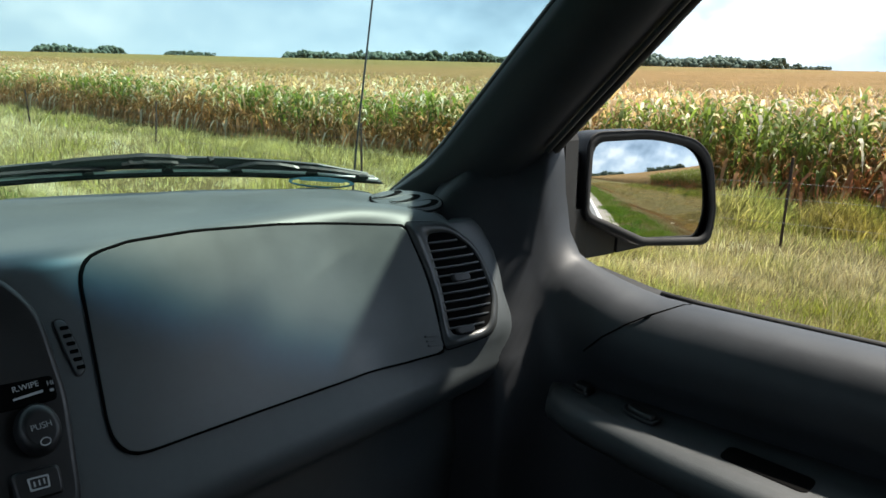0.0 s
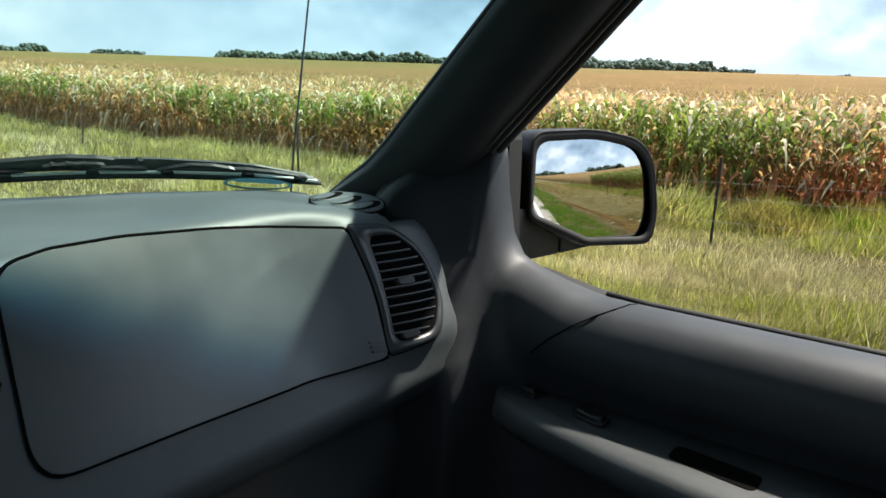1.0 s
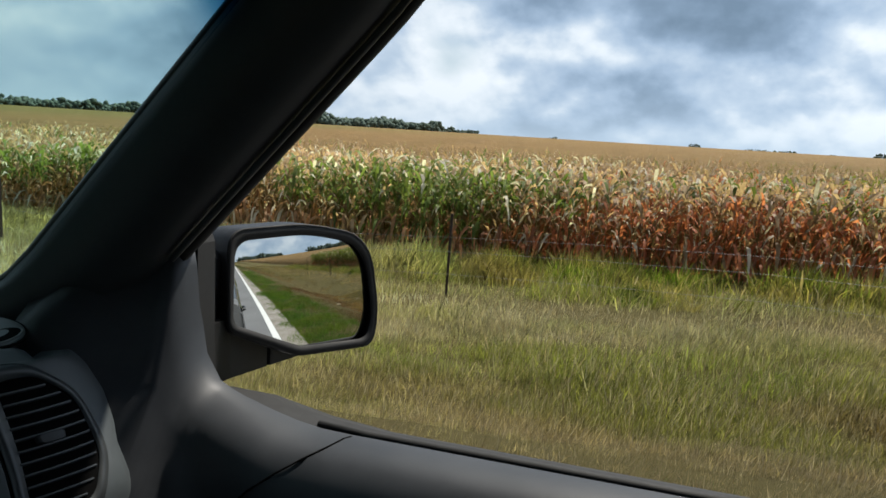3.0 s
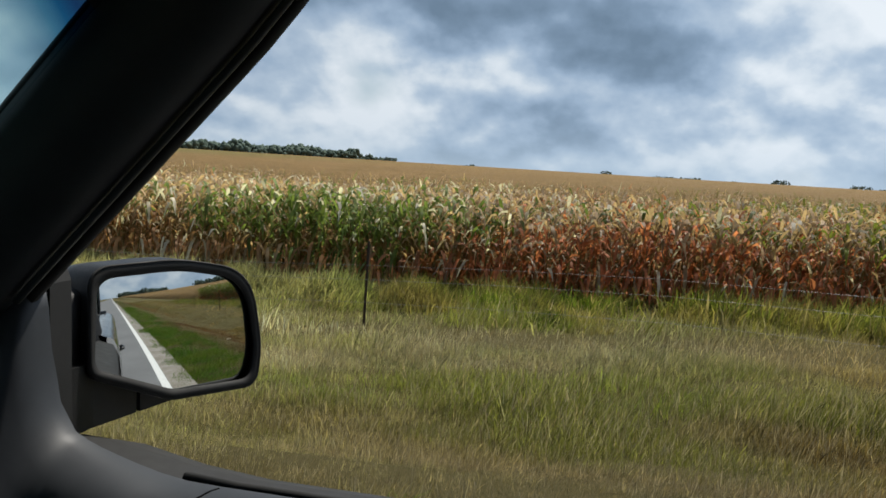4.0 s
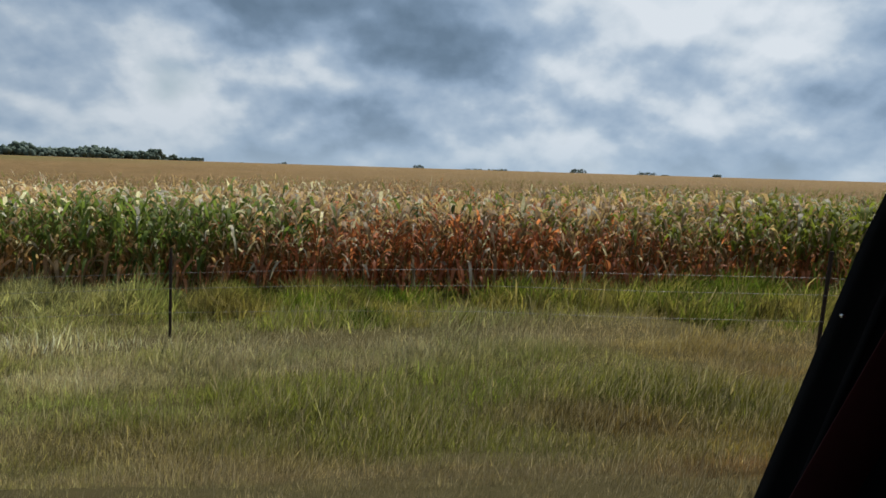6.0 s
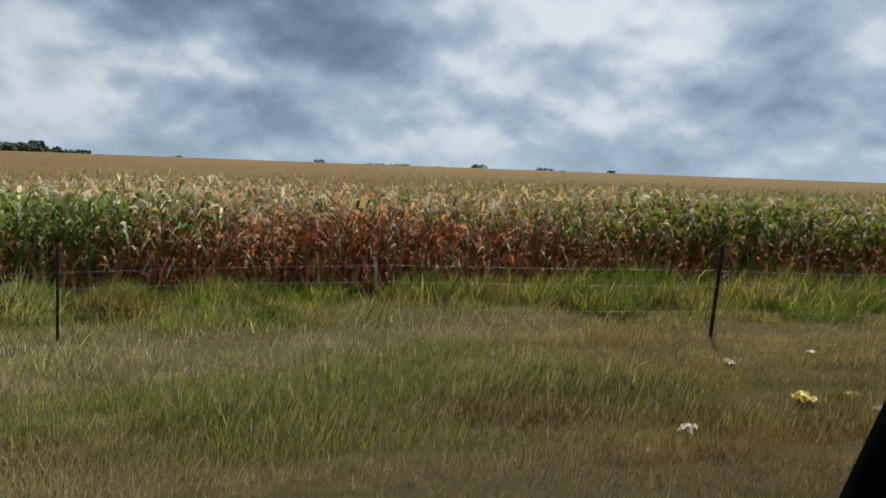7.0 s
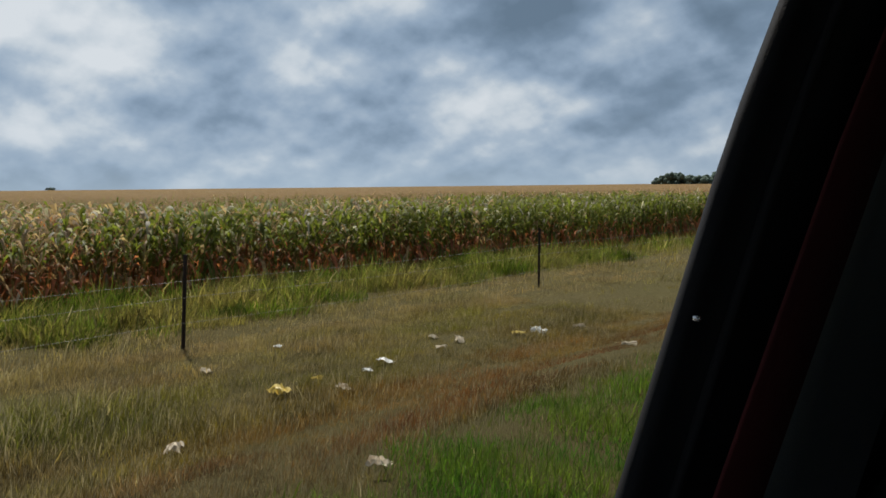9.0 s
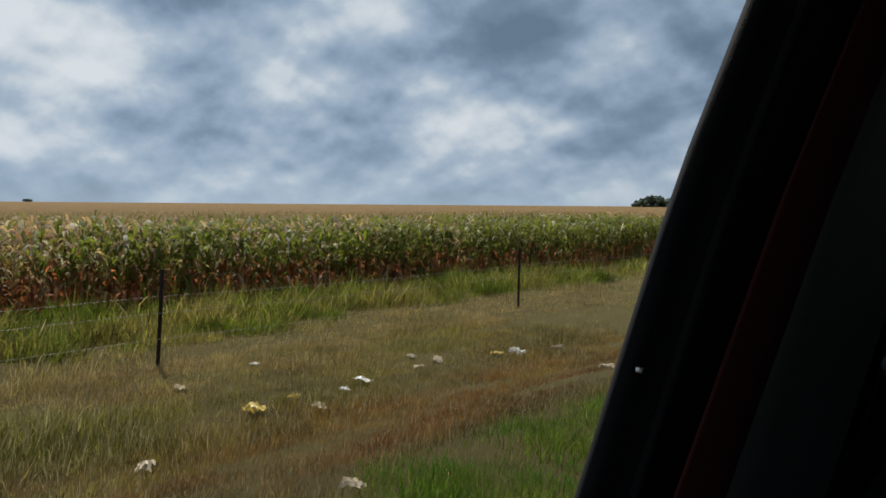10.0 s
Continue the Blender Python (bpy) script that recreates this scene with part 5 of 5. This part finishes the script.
def make_wheels():
    for x in (0.80, -0.80):
        for y in (1.45, -1.75):
            def ring(r, w):
                return [[(x + s * w, y + r * math.cos(a), 0.36 + r * math.sin(a)) for s in (-1, 1)] for a in spread(0, math.tau, 29)]
            prof = [(0.20, -0.10), (0.30, -0.115), (0.35, -0.09), (0.36, 0.0), (0.35, 0.09), (0.30, 0.115), (0.20, 0.10)]
            rows = [[(x + w, y + r * math.cos(a), 0.36 + r * math.sin(a)) for r, w in prof] for a in spread(0, math.tau, 33)]
            wheel = part("wheel", sheet(rows), RUBBER, car)
            rows = [[(x + w, y + r * math.cos(a), 0.36 + r * math.sin(a)) for r, w in ((0.21, 0.1), (0.19, 0.07), (0.08, 0.06), (0.05, 0.09), (0.001, 0.09), (0.001, -0.09), (0.21, -0.1))] for a in spread(0, math.tau, 33)]
            part("rim", sheet(rows), CHROME, wheel)


make_wheels()


# ---- door mirror ----
MP = Vector((0.839, 0.573, 1.441))
MN = Vector((-0.400, -0.914, 0.0660)).normalized()
MU = Vector((0.9077, -0.4195, 0.0))
MV = Vector((0.0277, 0.0599, 0.9978))


def on_mirror(u, v, h):
    return tuple(MP + MU * u + MV * v + MN * h)


def make_mirror():
    outer = rounded([(-0.010, 0.017, 0.03), (0.110, 0.020, 0.3), (0.224, -0.002, 0.11), (0.241, -0.115, 0.3), (0.230, -0.166, 0.026), (0.095, -0.158, 0.05), (-0.012, -0.110, 0.022)], 9)
    rim = rounded([(0.001, 0.002, 0.025), (0.110, 0.005, 0.3), (0.213, -0.014, 0.10), (0.229, -0.115, 0.3), (0.219, -0.153, 0.022), (0.101, -0.146, 0.05), (-0.004, -0.101, 0.018)], 9)
    cu, cv = 0.103, -0.066
    rows = []
    for f, h in ((0.965, -0.004), (0.985, 0.004), (0.995, 0.001), (1.005, -0.012), (1.01, -0.04), (0.96, -0.075), (0.82, -0.105), (0.55, -0.122), (0.2, -0.128)):
        rows.append([on_mirror(cu + (u - cu) * f, cv + (v - cv) * f, h) for u, v in outer])
    mirror = part("mirror_housing", sheet([r + r[:1] for r in rows]), HOUSING, car, "black plastic door mirror housing")
    part("mirror_rim", frame_ring(outer, rim, on_mirror, 0.003), RUBBER, mirror)
    bm = bmesh.new()
    grid, radius = [], 1.2
    for k in range(21):
        f = k / 20 * 1.01
        grid.append([(cu + (u - cu) * f, cv + (v - cv) * f) for u, v in rim])
    vs = [[bm.verts.new(on_mirror(u, v, 0.002 - ((u - 0.100) ** 2 + (v + 0.066) ** 2) / (2 * radius))) for u, v in ring] for ring in grid[1:]]
    c = bm.verts.new(on_mirror(cu, cv, 0.002))
    n = len(rim)
    for i in range(n):
        bm.faces.new((c, vs[0][i], vs[0][(i + 1) % n]))
    for a, b in zip(vs, vs[1:]):
        for i in range(n):
            bm.faces.new((a[i], a[(i + 1) % n], b[(i + 1) % n], b[i]))
    pane = part("mirror_glass", bm, MIRROR, mirror, "convex mirror glass reflecting road and field")
    if pane.data.polygons[0].normal.dot(MN) < 0:
        pane.data.flip_normals()
    out = []
    for v in pane.data.vertices:
        d = v.co - MP
        out.append((MN + MU * ((d.dot(MU) - 0.100) / radius) + MV * ((d.dot(MV) + 0.066) / radius)).normalized())
    pane.data.normals_split_custom_set_from_vertices(out)
    # foot on the door's corner, and the arm
    part("mirror_neck", box((0.762, 0.585, 1.285), (0.87, 0.66, 1.43), 0.012), HOUSING, car)
    rows = [[(x, y, z) for y, z in ((0.563, 1.275), (0.566, 1.45), (0.572, 1.466), (0.66, 1.40), (0.72, 1.34), (0.72, 1.275))] for x in (0.757, 0.79)]
    part("mirror_foot", sheet(rows, closed=True), RUBBER, car, smooth=False)
    rows = [[(x, y0, z0), (x, y0, z1), (x, y0 + 0.07, z1), (x, y0 + 0.07, z0)] for x, y0, z0, z1 in ((0.77, 0.575, 1.270, 1.35), (0.84, 0.574, 1.268, 1.345), (0.905, 0.560, 1.268, 1.325))]
    part("mirror_arm", sheet(rows, closed=True), HOUSING, car, smooth=False)
    rows = [[(x, y0, z0), (x, y0, z1), (x, y0 + 0.07, z1), (x, y0 + 0.07, z0)] for x, y0, z0, z1 in ((0.908, 0.557, 1.269, 1.315), (0.98, 0.522, 1.278, 1.305), (1.03, 0.497, 1.286, 1.296))]
    part("mirror_underside", sheet(rows, closed=True), HOUSING, car, smooth=False)


make_mirror()


# ---- wipers, aerial, sticker ----
def on_screen(x, z, out=0.01):
    return Vector((x, screen_y(x, z) + out * 0.74, z + out * 0.67))


def make_outside():
    def strip(name, line, width, h, mat, parent, label="", lift=0.004):
        """A flat bar on the glass along (x, z), its width and height over the glass in metres."""
        pts, (x0, x1) = [], (line[0][0], line[-1][0])
        for x in spread(x0, x1, 25):
            pts.append((x, float(np.interp(x, [p[0] for p in line], [p[1] for p in line])) - 0.6 * (lift + h), width * min(1, 0.25 + 6 * min(x - x0, x1 - x) / max(x1 - x0, 1e-6))))
        rows = [[on_screen(x, z - w / 2, lift), on_screen(x, z - w / 2, lift + h), on_screen(x, z + w / 2, lift + h), on_screen(x, z + w / 2, lift)] for x, z, w in pts]
        return part(name, sheet(rows, closed=True), mat, parent, label, smooth=False)

    # near wiper: bright-edged blade, flat grey arm, black linkage
    blade = strip("wiper_blade", [(0.12, 1.386), (0.209, 1.3925), (0.302, 1.3965), (0.386, 1.398), (0.472, 1.396), (0.543, 1.392), (0.625, 1.3835)], 0.0050, 0.006, WIPERMETAL, car, "grey wiper blade resting low on the windshield")
    strip("blade_rubber", [(0.12, 1.3825), (0.209, 1.389), (0.302, 1.393), (0.386, 1.3945), (0.472, 1.3925), (0.543, 1.3885), (0.628, 1.380)], 0.0032, 0.005, RUBBER, blade)
    strip("blade_rail", [(0.12, 1.3885), (0.209, 1.395), (0.302, 1.399), (0.386, 1.4005), (0.472, 1.3985), (0.543, 1.3945), (0.620, 1.386)], 0.0022, 0.003, RAIL, blade, "bright wiper rail")
    for x, z in ((0.30, 1.399), (0.386, 1.4005), (0.462, 1.3985), (0.545, 1.394), (0.60, 1.389)):
        strip("blade_claw", [(x - 0.006, z), (x + 0.006, z)], 0.006, 0.004, BLACK, blade, lift=0.0)
    arm = strip("wiper_arm", [(0.14, 1.398), (0.206, 1.4025), (0.282, 1.4085), (0.353, 1.411), (0.449, 1.409), (0.523, 1.4025), (0.612, 1.391)], 0.017, 0.003, WIPERMETAL, car, "flat dark grey wiper arm", 0.012)
    strip("arm_cap", [(0.26, 1.415), (0.283, 1.4175), (0.353, 1.4225), (0.403, 1.4195)], 0.0045, 0.006, BLACK, arm, lift=0.004)
    strip("link_bar", [(0.15, 1.399), (0.212, 1.402), (0.258, 1.4045), (0.318, 1.405)], 0.0042, 0.005, BLACK, arm, lift=0.003)
    strip("link_bar", [(0.335, 1.411), (0.362, 1.413), (0.396, 1.412)], 0.002, 0.005, BLACK, arm, lift=0.003)
    strip("link_bar", [(0.385, 1.4075), (0.41, 1.407), (0.442, 1.405)], 0.0042, 0.005, BLACK, arm, lift=0.003)
    strip("link_bar", [(0.452, 1.403), (0.481, 1.4095), (0.505, 1.408), (0.534, 1.402)], 0.003, 0.005, BLACK, arm, lift=0.003)
    strip("link_bar", [(0.53, 1.4045), (0.57, 1.399), (0.615, 1.390)], 0.0018, 0.005, BLACK, arm, lift=0.003)
    for x, z in ((0.345, 1.412), (0.36, 1.413), (0.376, 1.4125), (0.43, 1.4165)):
        strip("link_pin", [(x - 0.003, z), (x + 0.003, z)], 0.005, 0.007, BLACK, arm, lift=0.003)
    # far wiper
    blade = strip("wiper_blade", [(-0.50, 1.388), (-0.12, 1.398), (0.16, 1.403)], 0.006, 0.006, WIPERMETAL, car)
    strip("blade_rail", [(-0.50, 1.391), (-0.12, 1.401), (0.16, 1.4065)], 0.0016, 0.003, RAIL, blade)
    strip("wiper_arm", [(-0.62, 1.375), (-0.3, 1.402), (0.05, 1.413)], 0.012, 0.004, WIPERMETAL, car, lift=0.012)
    cowl = [[(x, screen_y(x, 1.33) + dy, z) for dy, z in ((0.0, 1.335), (0.06, 1.335), (0.12, 1.31), (0.2, 1.20))] for x in spread(-0.66, 0.5, 12)]
    part("cowl_grille", sheet(cowl), BLACK, car)
    foot = part("aerial_foot", tube([(0.840, 1.125, 0.98), (0.840, 1.122, 1.06)], [0.02, 0.012]), BLACK, car)
    part("aerial", tube([(0.840, 1.122, 1.04), (0.840, 1.077, 1.40), (0.842, 0.988, 1.95)], [0.0022, 0.002, 0.0014], 6), WIPERMETAL, car, "thin dark whip aerial")
    # round blue print low on the glass
    def on_glass(u, v, h):
        p = on_screen(0.556 + u, 1.3835 + v - 0.09 * u, -0.004 - h)
        return tuple(p)
    ring = [(0.036 * math.cos(a), 0.0085 * math.sin(a)) for a in spread(0, math.tau, 41)[:-1]]
    inner = [(0.032 * math.cos(a), 0.006 * math.sin(a)) for a in spread(0, math.tau, 41)[:-1]]
    st = part("sticker_ring", frame_ring(ring, inner, on_glass, 0.0004), STICKER, car, "blue oval print on the windshield")
    part("sticker_bar", slab(rounded([(-0.026, 0.0055, 0.001), (0.026, 0.0055, 0.001), (0.024, 0.0015, 0.001), (-0.024, 0.0015, 0.001)]), on_glass, 0.0004), STICKER, st)


make_outside()


# ---- middle pillar, belt, seats ----
def make_middle():
    def edge(z):
        """The pillar's front edge leans inwards and back towards the roof."""
        return 0.7154 - 0.22 * (z - 1.43), -0.331 - 0.20 * (z - 1.43) - 0.18 * max(z - 1.60, 0)
    rows = []
    for z in spread(1.20, 1.845, 18):
        x, y = edge(z)
        ring = [(x + 0.06, y - 0.20), (x + 0.012, y - 0.022), (x, y), (x - 0.006, y - 0.006), (x - 0.007, y - 0.014), (x - 0.014, y - 0.018), (x - 0.020, y - 0.026), (x - 0.030, y - 0.05), (x - 0.040, y - 0.10), (x - 0.044, y - 0.20), (x - 0.04, y - 0.32), (x + 0.06, y - 0.32)]
        rows.append([(a, b, z) for a, b in ring])
    part("middle_pillar", sheet(rows, closed=True), PILLAR, car, "black moulded pillar trim between the doors")
    part("pillar_piping", tube([(edge(z)[0] - 0.0155, edge(z)[1] - 0.0195, z) for z in spread(1.28, 1.835, 14)], 0.003, 6), PILLAR, car)
    sx, sy = edge(1.52)
    part("trim_screw", slab([(0.0016 * math.cos(a), 0.0016 * math.sin(a)) for a in spread(0, math.tau, 13)[:-1]], lambda u, v, h: (sx - 0.0068 - h, sy - 0.0050 + u, 1.5255 + v), 0.003, 0.0005), CHROME, car)
    rows = []
    for z in spread(1.83, 1.28, 15):
        x, y = edge(z)
        y -= 0.031 + 0.12 * (z - 1.5)
        rows.append([(x - 0.034, y + 0.017, z), (x - 0.0395, y, z), (x - 0.043, y - 0.018, z)])
    part("seat_belt", sheet(rows, 0.002), BELT, car, "dark red seat belt webbing")
    rows = []
    for z in spread(1.22, 1.83, 14):
        x, y = edge(z)
        rows.append([(x - 0.030, y - 0.078, z), (x - 0.039, y - 0.080, z), (x - 0.0435, y - 0.10, z), (x - 0.047, y - 0.20, z), (x - 0.044, y - 0.31, z)])
    part("pillar_cover", sheet(rows), ARM, car, "dark grey cover panel on the pillar's rear half")


make_middle()


def make_seat(cx):
    def cushion(name, rows, mat=CLOTH):
        return part(name, sheet(rows, closed=True), mat, car)

    def ring(w, d, n=24, e=3.0):
        out = []
        for i in range(n):
            a = math.tau * i / n
            c, s = math.cos(a), math.sin(a)
            out.append((w * math.copysign(abs(c) ** (2 / e), c), d * math.copysign(abs(s) ** (2 / e), s)))
        return out
    back = []
    for z, w, d, y in ((0.78, 0.20, 0.07, -0.48), (0.85, 0.245, 0.085, -0.50), (1.05, 0.25, 0.08, -0.56), (1.22, 0.235, 0.07, -0.61), (1.32, 0.20, 0.055, -0.64), (1.36, 0.15, 0.03, -0.65)):
        back.append([(cx + u, y + v, z) for u, v in ring(w, d)])
    cushion("seat_back", back)
    head = []
    for z, w, d in ((1.40, 0.09, 0.035), (1.43, 0.125, 0.05), (1.52, 0.13, 0.055), (1.57, 0.11, 0.045), (1.585, 0.08, 0.025)):
        head.append([(cx + u, -0.67 + v, z) for u, v in ring(w, d)])
    cushion("headrest", head)
    seat = []
    for z, w, d in ((0.62, 0.22, 0.24), (0.66, 0.25, 0.27), (0.76, 0.25, 0.27), (0.80, 0.21, 0.23)):
        seat.append([(cx + u, -0.22 + v, z) for u, v in ring(w, d)])
    cushion("seat_cushion", seat)
    part("headrest_post", tube([(cx - 0.06, -0.65, 1.33), (cx - 0.06, -0.67, 1.45)], 0.006), CHROME, car)
    part("headrest_post", tube([(cx + 0.06, -0.65, 1.33), (cx + 0.06, -0.67, 1.45)], 0.006), CHROME, car)


make_seat(0.35)
make_seat(-0.38)
part("rear_bench", box((-0.62, -1.75, 0.6), (0.62, -1.45, 1.3), 0.06, 3), CLOTH, car)
